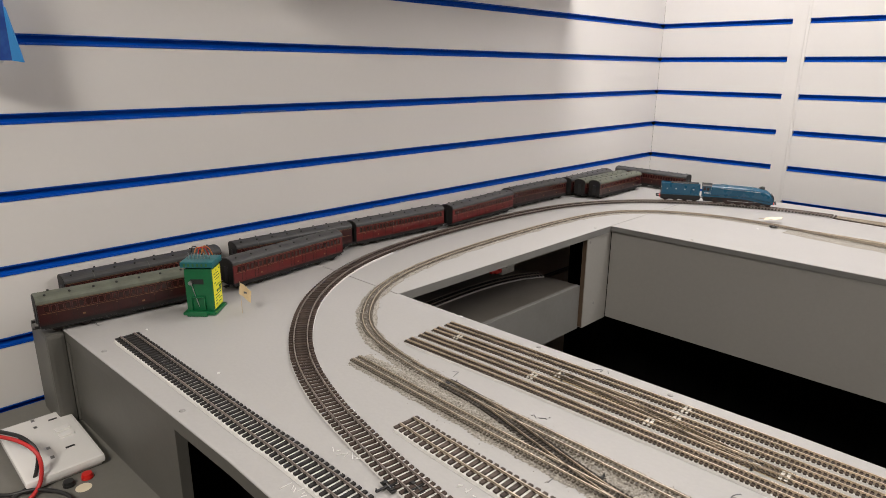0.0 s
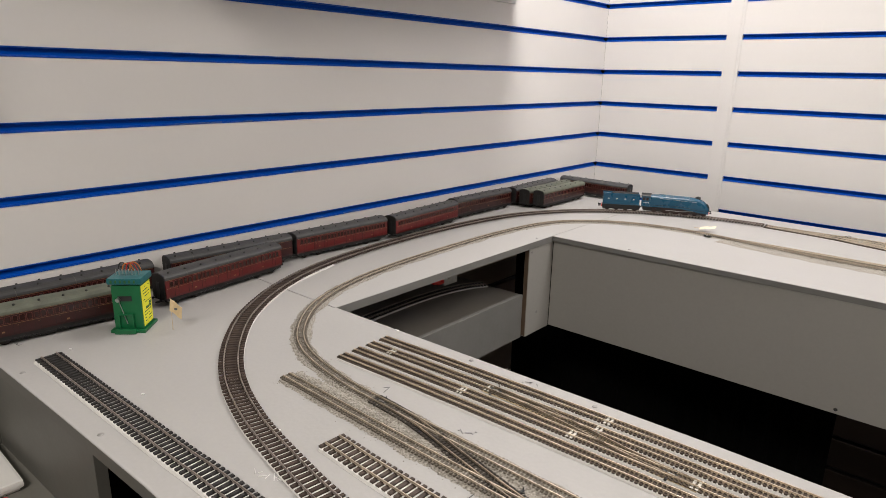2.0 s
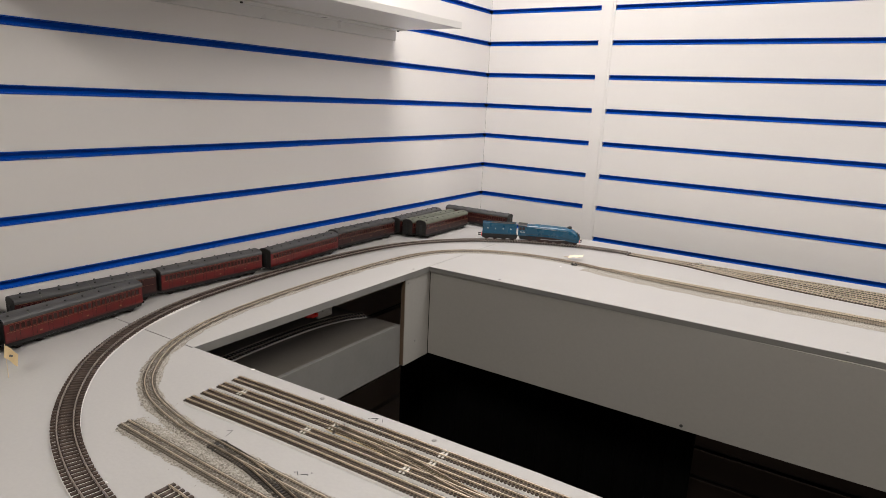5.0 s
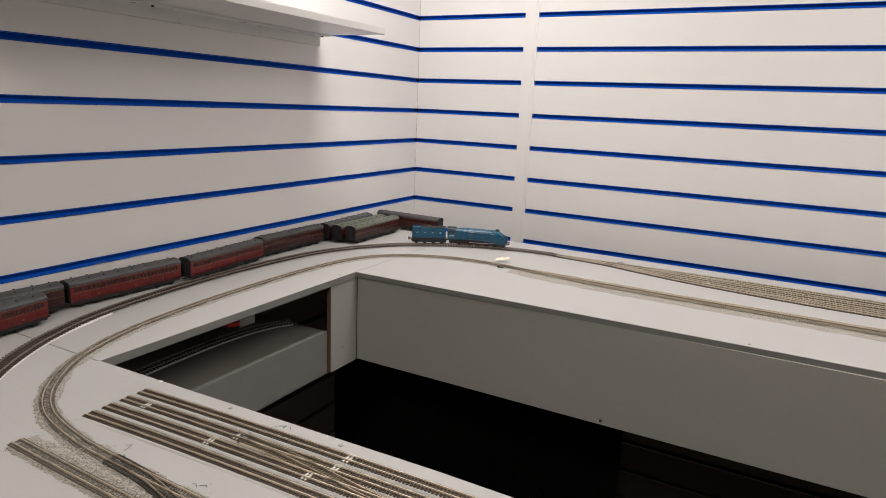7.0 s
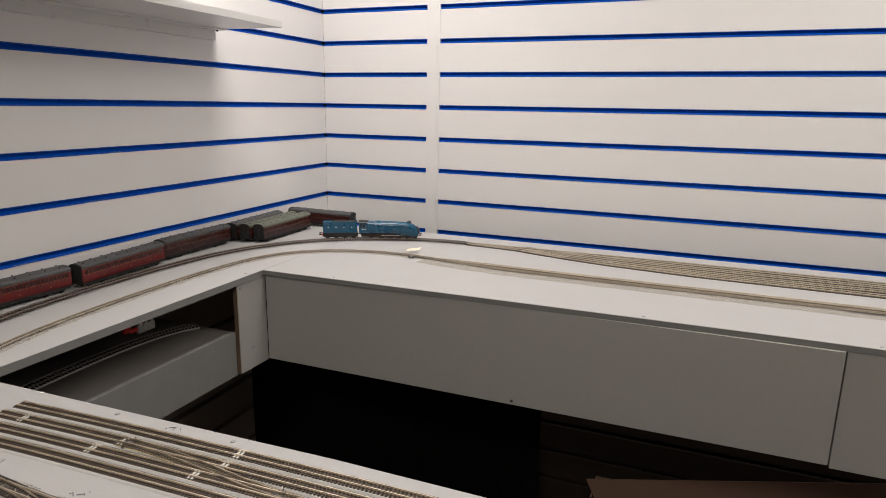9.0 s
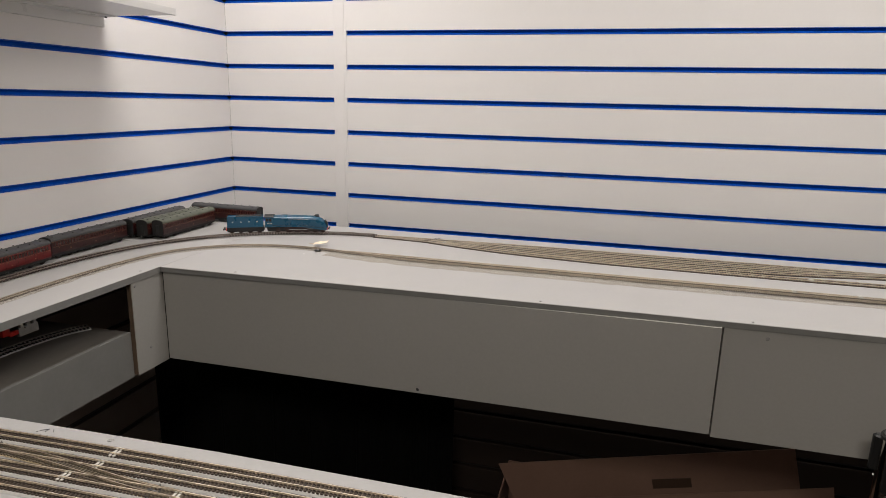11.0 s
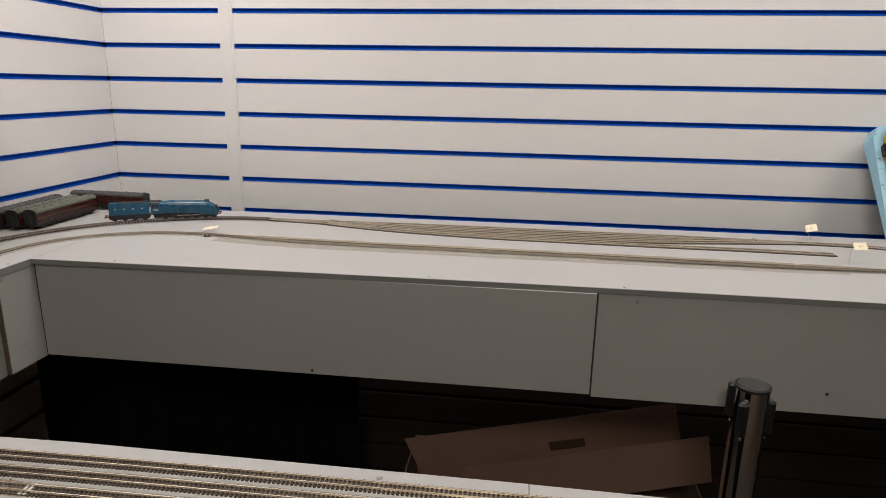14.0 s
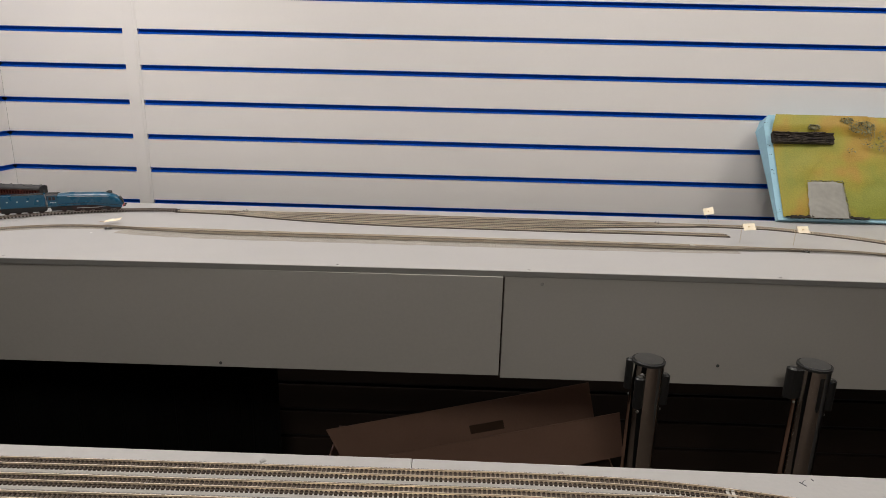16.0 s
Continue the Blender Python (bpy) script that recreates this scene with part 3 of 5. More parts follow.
track([(0.062, 0.431), (0.22, 0.428), (0.36, 0.427), (1.0, 0.424)], "small", "narrow ballasted siding beside the loop", "grey", 0.0043, "rail_dull", z=T + 0.0022)
track([(0.178, 0.4645), (0.21, 0.463), (0.25, 0.459), (0.31, 0.446), (0.40, 0.428), (0.46, 0.426)], "small", "dark narrow turnout joining loop and siding", "black", 0.0043, "rail_dark", z=T + 0.0023)
PASSING = [(0.18, 1.503), (0.30, 1.506), (0.42, 1.504), (0.60, 1.500), (0.81, 1.499), (1.10, 1.497), (1.45, 1.493), (1.62, 1.486), (1.75, 1.474)]
track(PASSING, "small", "narrow passing track with bright rails on the back board", "grey", 0.0043, "rail", web=0.0078, web_mat="web_back", web_up=0.0013)


def ballast(points, left, right, label, height=0.0027, seed=3):
    """A bed of loose stone chips with ragged borders."""
    rnd = random.Random(seed)
    line = smooth_line(points, 0.0017)
    across = 24
    bm = bmesh.new()
    grid = []
    for i, (p, (tg, n)) in enumerate(zip(line, sides(line))):
        lo = -right * (1 + 0.35 * noise.noise((i * 0.045, 1, seed)) + 0.12 * rnd.uniform(-1, 1))
        hi = left * (1 + 0.35 * noise.noise((i * 0.045, 9, seed)) + 0.12 * rnd.uniform(-1, 1))
        row = []
        for k in range(across + 1):
            a = lo + (hi - lo) * k / across
            up = height * min(1.0, 4 * min(k, across - k) / across) * rnd.uniform(0.55, 1.25)
            q = p + n * (a + rnd.uniform(-0.0004, 0.0004))
            row.append(bm.verts.new((q.x + rnd.uniform(-0.0005, 0.0005), q.y + rnd.uniform(-0.0005, 0.0005), T + 0.0002 + up)))
        grid.append(row)
    for a, b in zip(grid, grid[1:]):
        for k in range(across):
            bm.faces.new((a[k], a[k + 1], b[k + 1], b[k]))
    return solid("ballast", bm, M["ballast"], label, "ballast", kind="stuff")


ballast(INNER[:21], 0.0145, 0.0135, "grey stone-chip ballast along the narrow loop", 0.0034)
ballast(PASSING, 0.0085, 0.0095, "grey stone-chip ballast along the narrow passing track", 0.0008, 7)
ballast([(0.21, 1.470), (0.30, 1.456), (0.42, 1.446), (0.60, 1.444), (0.81, 1.444), (1.10, 1.443), (1.45, 1.445), (1.60, 1.453)], 0.016, 0.014, "thin grey stone-chip shoulder in front of the narrow loop", 0.0009, 9)
ballast([(0.062, 0.431), (0.22, 0.428), (0.36, 0.427), (1.0, 0.424)], 0.024, 0.0125, "grey stone-chip ballast along the narrow siding", 0.0032, 5)


SIDING = [(0.066, 0.5840), (0.20, 0.5920), (0.35, 0.5980), (0.50, 0.6020), (0.65, 0.6040), (0.90, 0.6055), (1.03, 0.6060), (1.13, 0.6035)]
GAP = 0.0240


def siding_y(x, k=0.0):
    """Centre of storage siding k at x; 0 lies nearest to the well."""
    for (x0, y0), (x1, y1) in zip(SIDING, SIDING[1:]):
        if x <= x1:
            return y0 + (y1 - y0) * (x - x0) / (x1 - x0) - GAP * k
    return SIDING[-1][1] - GAP * k


for k in range(4):
    pts = [(x, y - GAP * k) for x, y in SIDING]
    pts += [(1.45, SIDING[-1][1] - GAP * k)] if k else [(1.18, 0.5995), (1.23, 0.5925), (1.29, 0.5810), (1.36, 0.5640)]
    track(pts, "small", "narrow brown-sleepered storage siding with bright rails", "small", 0.0043, "rail_mid", foam=0.0085, shift=-0.0014, web=0.0062, web_mat="web_pale", group="narrow storage sidings")
track([(x, siding_y(x, k)) for x, k in ((0.25, 1.02), (0.29, 1.06), (0.34, 1.26), (0.40, 1.62), (0.45, 1.90), (0.50, 2.0))], "small", "narrow turnout crossing between two storage sidings", "dirty", 0.0043, "rail_dark", z=T + 0.0024, web=0.0098, web_mat="dirt")

# hidden track on the lower shelf
track([(-0.195, 0.61), (-0.218, 0.70), (-0.230, 0.80), (-0.235, 0.90), (-0.235, 0.98), (-0.228, 1.05), (-0.213, 1.11), (-0.192, 1.152)], "large", "curved black-sleepered track on the lower shelf", "dark", rail="steel", z=0.914, foam=0.017)


def joiner(x, y, size, deg=0.0):
    """Two pale sleepers with rail clips at a rail joint."""
    t = thing("rail_joiner", "pale plastic joint sleepers between track lengths", "rail joiner", "rail joiners", m=pose(x, y, T + 0.0024, 0, 0, deg))
    for u in (-0.0023, 0.0023):
        bar = part("joint_sleeper", box(u - 0.0014, u + 0.0014, -size, size, 0, 0.0019, 0.0003), M["joint"], t)
        for v in (-0.5, 0.5):
            part("clip", box(u - 0.0012, u + 0.0012, size * v - 0.0013, size * v + 0.0013, 0.0019, 0.0030, 0.0002), M["joint"], bar)


for x, k in ((0.388, 0), (0.388, 1), (0.372, 2), (0.105, 1), (0.255, 1), (0.235, 2), (0.494, 2), (1.225, 0)):
    joiner(x, siding_y(x, k) - (0.0105 if x > 1.2 else 0), 0.0082, -9 if x > 1.2 else 2)
for x, y in ((1.24, 1.496), (1.36, 1.494), (1.30, 1.605), (0.45, 1.684), (0.07, 1.672), (0.64, 1.655), (1.51, 1.491)):
    joiner(x, y, 0.010)


def point_motor(x, y, deg):
    t = thing("point_switch", "small black point switch lever and tie bar at a turnout", "point switch", "point switches", m=pose(x, y, T + 0.002, 0, 0, deg))
    part("base", box(-0.0085, 0.0085, -0.0030, 0.0026, 0, 0.0010, 0.0003), M["black"], t)
    part("housing", box(-0.0070, -0.0030, -0.0020, 0.0018, 0.0010, 0.0026, 0.0004), M["black"], t)
    part("housing", box(0.0042, 0.0072, -0.0022, 0.0016, 0.0010, 0.0022, 0.0004), M["black"], t)
    part("tie_bar", box(-0.0010, 0.0012, -0.0125, 0.0085, 0.0004, 0.0016, 0.0003), M["black"], t)
    for v in (-0.0118, 0.0078):
        part("end_post", rod((0.0001, v, 0.0010), (0.0001, v, 0.0042), 0.0007, 0.0005, 8), M["black"], t)
    part("lever", rod((0.001, 0.0010, 0.0012), (0.0058, 0.0036, 0.0036), 0.0005, 0.0005, 8), M["black"], t)
    part("spring", rod((-0.0026, -0.0003, 0.0020), (0.0042, -0.0003, 0.0018), 0.0005, None, 8), M["metal"], t, "thin metal spring")


for x, y, d in ((0.268, 0.306, -8), (0.285, 0.322, -6), (0.186, 0.466, 4), (0.384, 0.437, -10), (0.262, 0.571, 4), (0.470, 0.5545, 0), (0.18, 1.490, -5), (0.42, 1.722, 0), (1.75, 1.462, 5), (1.50, 1.716, 4)):
    point_motor(x, y, d)


def crumbs(label, points, near, far, count, seed):
    """Loose stone chips lying beside a ballasted track."""
    rnd = random.Random(seed)
    line = smooth_line(points, 0.004)
    rows = list(zip(line, sides(line)))
    verts, faces = [], []
    for i in range(count):
        p, (tg, n) = rnd.choice(rows)
        a = rnd.choice((-1, 1)) * (near + (far - near) * rnd.random() ** 2.2)
        q = p + n * a
        s = rnd.uniform(0.0003, 0.0009)
        k = len(verts)
        for c in range(3):
            w = rnd.uniform(0, 0.6) + c * 2.1
            verts.append((q.x + s * math.cos(w), q.y + s * math.sin(w), T + 0.0001))
        verts.append((q.x, q.y, T + 0.0001 + s * rnd.uniform(0.8, 1.4)))
        faces += [(k, k + 1, k + 3), (k + 1, k + 2, k + 3), (k + 2, k, k + 3)]
    me = bpy.data.meshes.new("ballast_crumbs")
    me.from_pydata(verts, [], faces)
    me.materials.append(M["ballast"])
    tagged(new("ballast_crumbs", me), label, "ballast", kind="stuff")


crumbs("loose stone chips spilled beside the narrow loop", INNER[:21], 0.013, 0.022, 420, 21)
crumbs("loose stone chips spilled beside the narrow siding", [(0.062, 0.431), (0.36, 0.427), (0.9, 0.424)], 0.012, 0.022, 240, 22)


# ---- coaches ----
WINDOW = {}


def pane(w, h):
    if (w, h) not in WINDOW:
        WINDOW[(w, h)] = mesh_of("window", box(-w / 2, w / 2, -0.0002, 0.0003, -h / 2, h / 2), M["glass"])
    return WINDOW[(w, h)]


def window_frame(w, h):
    if ("frame", w, h) not in WINDOW:
        bm = bmesh.new()
        for x0, x1, z0, z1 in ((-w / 2 - 0.0004, -w / 2, -h / 2, h / 2), (w / 2, w / 2 + 0.0004, -h / 2, h / 2), (-w / 2 - 0.0004, w / 2 + 0.0004, h / 2, h / 2 + 0.0004), (-w / 2 - 0.0004, w / 2 + 0.0004, -h / 2 - 0.0004, -h / 2)):
            box(x0, x1, -0.0004, 0.0004, z0, z1, 0, bm)
        WINDOW[("frame", w, h)] = mesh_of("window_frame", bm, M["window_lit_trim"])
    return WINDOW[("frame", w, h)]


def coach_section(half, top):
    """Outline of the body: upright sides with a slight tuck at the foot."""
    return [(-half + 0.0012, 0.0135), (half - 0.0012, 0.0135), (half - 0.0002, 0.0175), (half, 0.024), (half - 0.0004, top), (-half + 0.0004, top), (-half, 0.024), (-half + 0.0002, 0.0175)]


def arch(half, z0, rise, n=12):
    return [(half * math.cos(math.pi * i / n), z0 + rise * math.sin(math.pi * i / n) ** 0.8) for i in range(n + 1)]


def coach(label, body, roof, m, length=0.226, lights=27, kind="compartment"):
    """A four-millimetre scale coach along x, standing on its wheels at z = 0."""
    t = thing("model_coach", label, "model coach", "model coaches", m=m)
    half, top, L = 0.0168, 0.0455, length / 2
    part("body", loft([[(x, a, u) for a, u in coach_section(half, top)] for x in (-L, L)]), M[body], t)
    # roof with eaves and end domes
    prof = arch(half + 0.0006, top, 0.0098) + [(-half - 0.0006, top - 0.0008), (half + 0.0006, top - 0.0008)]
    part("roof", loft([[(x, a, u) for a, u in prof] for x in (-L - 0.0006, L + 0.0006)]), M[roof], t)
    for s in (-1, 1):
        e = part("coach_end", box(s * L, s * (L + 0.0012), -half + 0.0012, half - 0.0012, 0.0132, top - 0.0002, 0.0004), M["frame"], t, "black coach end")
        arc = [(a * 0.93, u - 0.0008) for a, u in arch(half, top, 0.0092)]
        part("end_arch", loft([[(x, a, u) for a, u in arc] for x in (s * (L + 0.0007), s * (L + 0.0013))]), M["frame"], t)
        part("corridor_step", box(s * (L + 0.0012), s * (L + 0.0022), -0.004, 0.004, 0.013, 0.040, 0.0003), M["black"], e)
    # windows, door joints and lining
    step = (length - 0.012) / lights
    for s in (-1, 1):
        for i in range(lights):
            x = -L + 0.006 + step * (i + 0.5)
            door = kind == "compartment" and i % 3 == 1
            if kind == "brake" and i > lights * 0.62 and i % 4:
                continue
            wide = 0.0046 if door else 0.0056
            part("window", pane(wide, 0.0080 if door else 0.0086), None, t, m=pose(x, s * (half - 0.0002), 0.0368, 2 * s, 0, 0))
            part("window_frame", window_frame(wide, 0.0080 if door else 0.0086), None, t, m=pose(x, s * (half + 0.0001), 0.0368, 2 * s, 0, 0))
            if door:
                for d in (-0.0031, 0.0031):
                    part("door_joint", WINDOW.setdefault("joint", mesh_of("door_joint", box(-0.00018, 0.00018, -0.0002, 0.0002, -0.0125, 0.0148), M["frame"])), None, t, m=pose(x + d, s * half, 0.0285))
                part("door_handle", WINDOW.setdefault("knob", mesh_of("door_handle", box(-0.0008, 0.0008, -0.0003, 0.0004, -0.0002, 0.0002), M["lining"])), None, t, m=pose(x + 0.0019, s * half, 0.0272))
        for z in (0.0302, 0.0438):
            part("lining", box(-L + 0.002, L - 0.002, s * half - 0.0002, s * half + 0.0002, z - 0.00022, z + 0.00022), M["lining"], t)
        for x in (-L * 0.55, L * 0.1, L * 0.62):
            part("lettering", box(x - 0.0016, x + 0.0016, s * half - 0.0001, s * half + 0.0003, 0.0195, 0.0218), M["lining"], t)
    # ventilators along the roof
    vent = WINDOW.setdefault("vent", mesh_of("roof_vent", rod((0, 0, 0), (0, 0, 0.0032), 0.0020, 0.0013, 10), M["frame"], True))
    n = 8
    for i in range(n):
        for q in (-1, 1):
            part("roof_vent", vent, None, t, m=pose(-L + length * (i + 0.5 + 0.12 * q) / n, 0.0088 * q, top + 0.0072, -14 * q))
    rib = WINDOW.setdefault(("rib", length), mesh_of("roof_rib", loft([[(x, a, u) for a, u in arch(half + 0.0008, top, 0.0100)] for x in (-0.0003, 0.0003)]), M[roof]))
    for i in (1, 3, 5):
        part("roof_rib", rib, M[roof], t, m=pose(-L + length * i / 6, 0, 0))
    # underframe
    u = bmesh.new()
    box(-L + 0.001, L - 0.001, -half + 0.0022, half - 0.0022, 0.0085, 0.0134, 0, u)
    for s in (-1, 1):
        box(-L * 0.5, L * 0.5, s * 0.0125 - 0.0006, s * 0.0125 + 0.0006, 0.0045, 0.0056, 0, u)
        for x in (-0.3, 0.3):
            rod((L * x, s * 0.0125, 0.005), (L * x * 1.6, s * 0.0125, 0.0092), 0.0005, None, 6, u)
        box(-0.022, -0.004, s * 0.011 - 0.003, s * 0.011 + 0.003, 0.0035, 0.0086, 0.0005, u)
        box(0.012, 0.03, s * 0.010 - 0.003, s * 0.010 + 0.003, 0.0042, 0.0086, 0.0005, u)
    part("underframe", u, M["frame"], t)
    step_b = WINDOW.setdefault(("step", length), mesh_of("footboard", box(-L + 0.004, L - 0.004, -0.0008, 0.0008, -0.0003, 0.0003), M["frame"]))
    for s in (-1, 1):
        part("footboard", step_b, None, t, m=pose(0, s * (half + 0.0004), 0.0088))
    wheel = WINDOW.setdefault("wheel", mesh_of("wheel", rod((0, -0.0012, 0), (0, 0.0012, 0), 0.0070, None, 18), M["wheel"], True))
    for s in (-1, 1):
        b = bmesh.new()
        for q in (-1, 1):
            box(-0.023, 0.023, q * 0.0125 - 0.001, q * 0.0125 + 0.001, 0.0058, 0.0088, 0.0004, b)
            for x in (-0.016, 0.016):
                box(x - 0.003, x + 0.003, q * 0.0135 - 0.0012, q * 0.0135 + 0.0012, 0.0045, 0.0088, 0.0004, b)
        box(-0.004, 0.004, -0.012, 0.012, 0.006, 0.009, 0, b)
        g = part("bogie", b, M["frame"], t, m=pose(s * (L - 0.036), 0, 0))
        for x in (-0.016, 0.016):
            for q in (-1, 1):
                part("wheel", wheel, None, g, m=pose(x, q * 0.0094, 0.0070))
        for q in (-1, 1):
            part("buffer", rod((s * L, q * 0.0115, 0.0118), (s * (L + 0.0055), q * 0.0115, 0.0118), 0.0011, 0.0022, 10), M["frame"], t)
        part("coupling", box(s * (L - 0.004), s * (L + 0.007), -0.0035, 0.0035, 0.0058, 0.0072, 0.0005), M["black"], t)
    return t


def on_line(a, b):
    d = math.degrees(math.atan2(b[1] - a[1], b[0] - a[0]))
    return pose((a[0] + b[0]) / 2, (a[1] + b[1]) / 2, T + 0.0002, 0, 0, d) @ Matrix.Diagonal((1.0, 1.02, 0.93, 1.0))


coach("maroon model coach with green-grey roof at the board's edge", "maroon", "roof_green", on_line((-0.288, 0.187), (-0.268, 0.414)))
coach("maroon model coach with a dark grey roof, against the slatted wall", "maroon", "roof_grey", on_line((-0.351, 0.236), (-0.350, 0.462)))
coach("maroon model coach with a grey roof, beside the green box", "crimson", "roof_grey", on_line((-0.271, 0.440), (-0.300, 0.664)))
coach("dark maroon model coach with a grey roof, against the slatted wall", "maroon", "roof_grey", on_line((-0.350, 0.491), (-0.337, 0.717)), kind="brake")
coach("crimson model coach with a grey roof, parked along the wall", "crimson", "roof_grey", on_line((-0.336, 0.727), (-0.327, 0.953)))
coach("bright crimson model coach with a dark roof, parked along the wall", "crimson", "roof_grey", on_line((-0.315, 0.966), (-0.333, 1.194)), length=0.228)
coach("maroon model coach with a dark grey roof, parked along the wall", "maroon", "roof_grey", on_line((-0.346, 1.210), (-0.345, 1.436)))
coach("maroon model coach with a dark roof, in the corner row", "maroon", "roof_grey", on_line((-0.341, 1.454), (-0.353, 1.680)))
coach("maroon model coach with a green-grey roof, in the corner row", "maroon", "roof_green", on_line((-0.301, 1.459), (-0.304, 1.685)))
coach("maroon model coach with a green-grey roof, outermost in the corner row", "maroon", "roof_green", on_line((-0.264, 1.472), (-0.267, 1.698)))
coach("maroon model coach with grey roof, across the wall corner", "maroon", "roof_grey", on_line((-0.354, 1.753), (-0.134, 1.748)), length=0.222)


# ---- locomotive and tender ----
def locomotive(m):
    t = thing("model_locomotive", "blue streamlined model steam locomotive with tender, on the curved main line", "model locomotive", m=m)
    # casing: rows of x, half width, foot, shoulder height, crown height
    rows = [(-0.078, 0.0155, 0.021, 0.041, 0.047), (-0.055, 0.0158, 0.021, 0.041, 0.0485), (-0.02, 0.0158, 0.020, 0.040, 0.0485), (0.02, 0.0155, 0.018, 0.039, 0.0480), (0.05, 0.0150, 0.016, 0.037, 0.0470),
            (0.068, 0.0145, 0.0145, 0.034, 0.0445), (0.080, 0.0140, 0.0135, 0.029, 0.0395), (0.089, 0.0130, 0.013, 0.024, 0.0325), (0.095, 0.0105, 0.013, 0.019, 0.0245), (0.0975, 0.007, 0.0135, 0.016, 0.0185)]
    sec = []
    for x, w, f, s, c in rows:
        ring = [(x, -w, f), (x, w, f), (x, w, f + (s - f) * 0.55)]
        ring += [(x, w * math.cos(a), s + (c - s) * math.sin(a)) for a in [math.pi * k / 12 for k in range(13)]]
        ring += [(x, -w, f + (s - f) * 0.55)]
        sec.append(ring)
    casing = part("casing", loft(sec), M["loco"], t, "smooth blue streamlined casing", smooth=True)
    casing.data.set_sharp_from_angle(angle=radians(40))
    # valance curve over the wheels
    for s in (-1, 1):
        top = [(-0.078, 0.0215), (-0.04, 0.0225), (-0.005, 0.0235), (0.02, 0.0225), (0.045, 0.0195), (0.065, 0.0165), (0.085, 0.0150), (0.0955, 0.0145)]
        low = [(-0.078, 0.0165), (-0.04, 0.0170), (-0.005, 0.0172), (0.02, 0.0165), (0.045, 0.0135), (0.065, 0.0105), (0.085, 0.0085), (0.0955, 0.0082)]
        bm = loft([[(x, s * 0.0161, z0), (x, s * 0.0172, z0), (x, s * 0.0172, z1), (x, s * 0.0161, z1)] for (x, z1), (_, z0) in zip(top, low)])
        part("valance", bm, M["loco"], t)
        bm = loft([[(x, s * 0.0173, z1 - 0.0009), (x, s * 0.0175, z1 - 0.0009), (x, s * 0.0175, z1), (x, s * 0.0173, z1)] for x, z1 in top])
        part("lining", bm, M["loco_dark"], t)
        part("handrail", rod((-0.05, s * 0.0166, 0.0405), (0.060, s * 0.0155, 0.0372), 0.00035, None, 6), M["metal"], t)
    # cab
    c = bmesh.new()
    for s in (-1, 1):
        box(-0.104, -0.0785, s * 0.0152, s * 0.0168, 0.016, 0.044, 0.0003, c)
    box(-0.0805, -0.0785, -0.0152, 0.0152, 0.016, 0.046, 0, c)
    cab = part("cab", c, M["loco"], t)
    part("cab_roof", loft([[(x, a, u) for a, u in arch(0.0170, 0.0425, 0.0075)] for x in (-0.106, -0.0765)]), M["loco_dark"], cab, "black arched cab roof")
    for s in (-1, 1):
        for x in (-0.0965, -0.0865):
            part("cab_window", box(x - 0.0037, x + 0.0037, s * 0.0168, s * 0.0171, 0.0325, 0.0405), M["glass"], cab)
        for i in range(4):
            part("lettering", box(-0.097 + i * 0.0042, -0.0942 + i * 0.0042, s * 0.0169, s * 0.0172, 0.0250, 0.0278), M["white"], cab)
    part("chimney", loft([[(x, w * math.cos(q), z + h * math.sin(q)) for q in [math.pi * k / 8 for k in range(9)]] for x, w, z, h in ((0.052, 0.0035, 0.044, 0.003), (0.060, 0.005, 0.0445, 0.0068), (0.068, 0.005, 0.042, 0.0088), (0.0695, 0.004, 0.042, 0.0075))]), M["loco_dark"], t)
    part("dome_cover", loft([[(x, w * math.cos(q), 0.0465 + h * math.sin(q)) for q in [math.pi * k / 8 for k in range(9)]] for x, w, h in ((-0.06, 0.004, 0.001), (-0.05, 0.006, 0.003), (-0.035, 0.006, 0.003), (-0.025, 0.004, 0.001))]), M["loco"], t)
    nose = loft([[(x, -w, z0), (x, w, z0), (x, w * 0.8, z1), (x, -w * 0.8, z1)] for x, w, z0, z1 in ((0.0885, 0.0128, 0.0345, 0.0352), (0.0965, 0.0100, 0.0205, 0.0262), (0.0985, 0.0070, 0.0150, 0.0190))])
    part("smokebox_front", nose, M["loco_dark"], t, "black sloping smokebox front")
    part("buffer_beam", box(0.0965, 0.0985, -0.0150, 0.0150, 0.0085, 0.0125, 0.0003), M["red"], t, "red buffer beam")
    for q in (-1, 1):
        part("buffer", rod((0.0985, q * 0.0115, 0.0112), (0.1045, q * 0.0115, 0.0112), 0.0011, 0.0024, 10), M["loco_dark"], t)
    part("chassis", box(-0.10, 0.09, -0.0065, 0.0065, 0.0068, 0.0205), M["loco_dark"], t)
    for s in (-1, 1):
        part("guard_plate", box(-0.098, 0.088, s * 0.0068, s * 0.0074, 0.0030, 0.0190), M["loco_dark"], t)

    def wheel_at(x, r, mat, host, y=0.0098):
        bm = bmesh.new()
        for s in (-1, 1):
            rod((x, s * (y - 0.0011), r), (x, s * (y + 0.0011), r), r, None, 24, bm)
            rod((x, s * (y + 0.0011), r), (x, s * (y + 0.0015), r), r * 0.25, None, 12, bm)
        part("wheel", bm, M[mat], host)
    for x in (-0.028, 0.0, 0.028):
        wheel_at(x, 0.0130, "wheel_red", t)
    for x in (0.056, 0.083, -0.064):
        wheel_at(x, 0.0064, "wheel_red", t)
    for s in (-1, 1):
        part("coupling_rod", box(-0.029, 0.029, s * 0.0118, s * 0.0124, 0.0085, 0.0100), M["metal"], t)
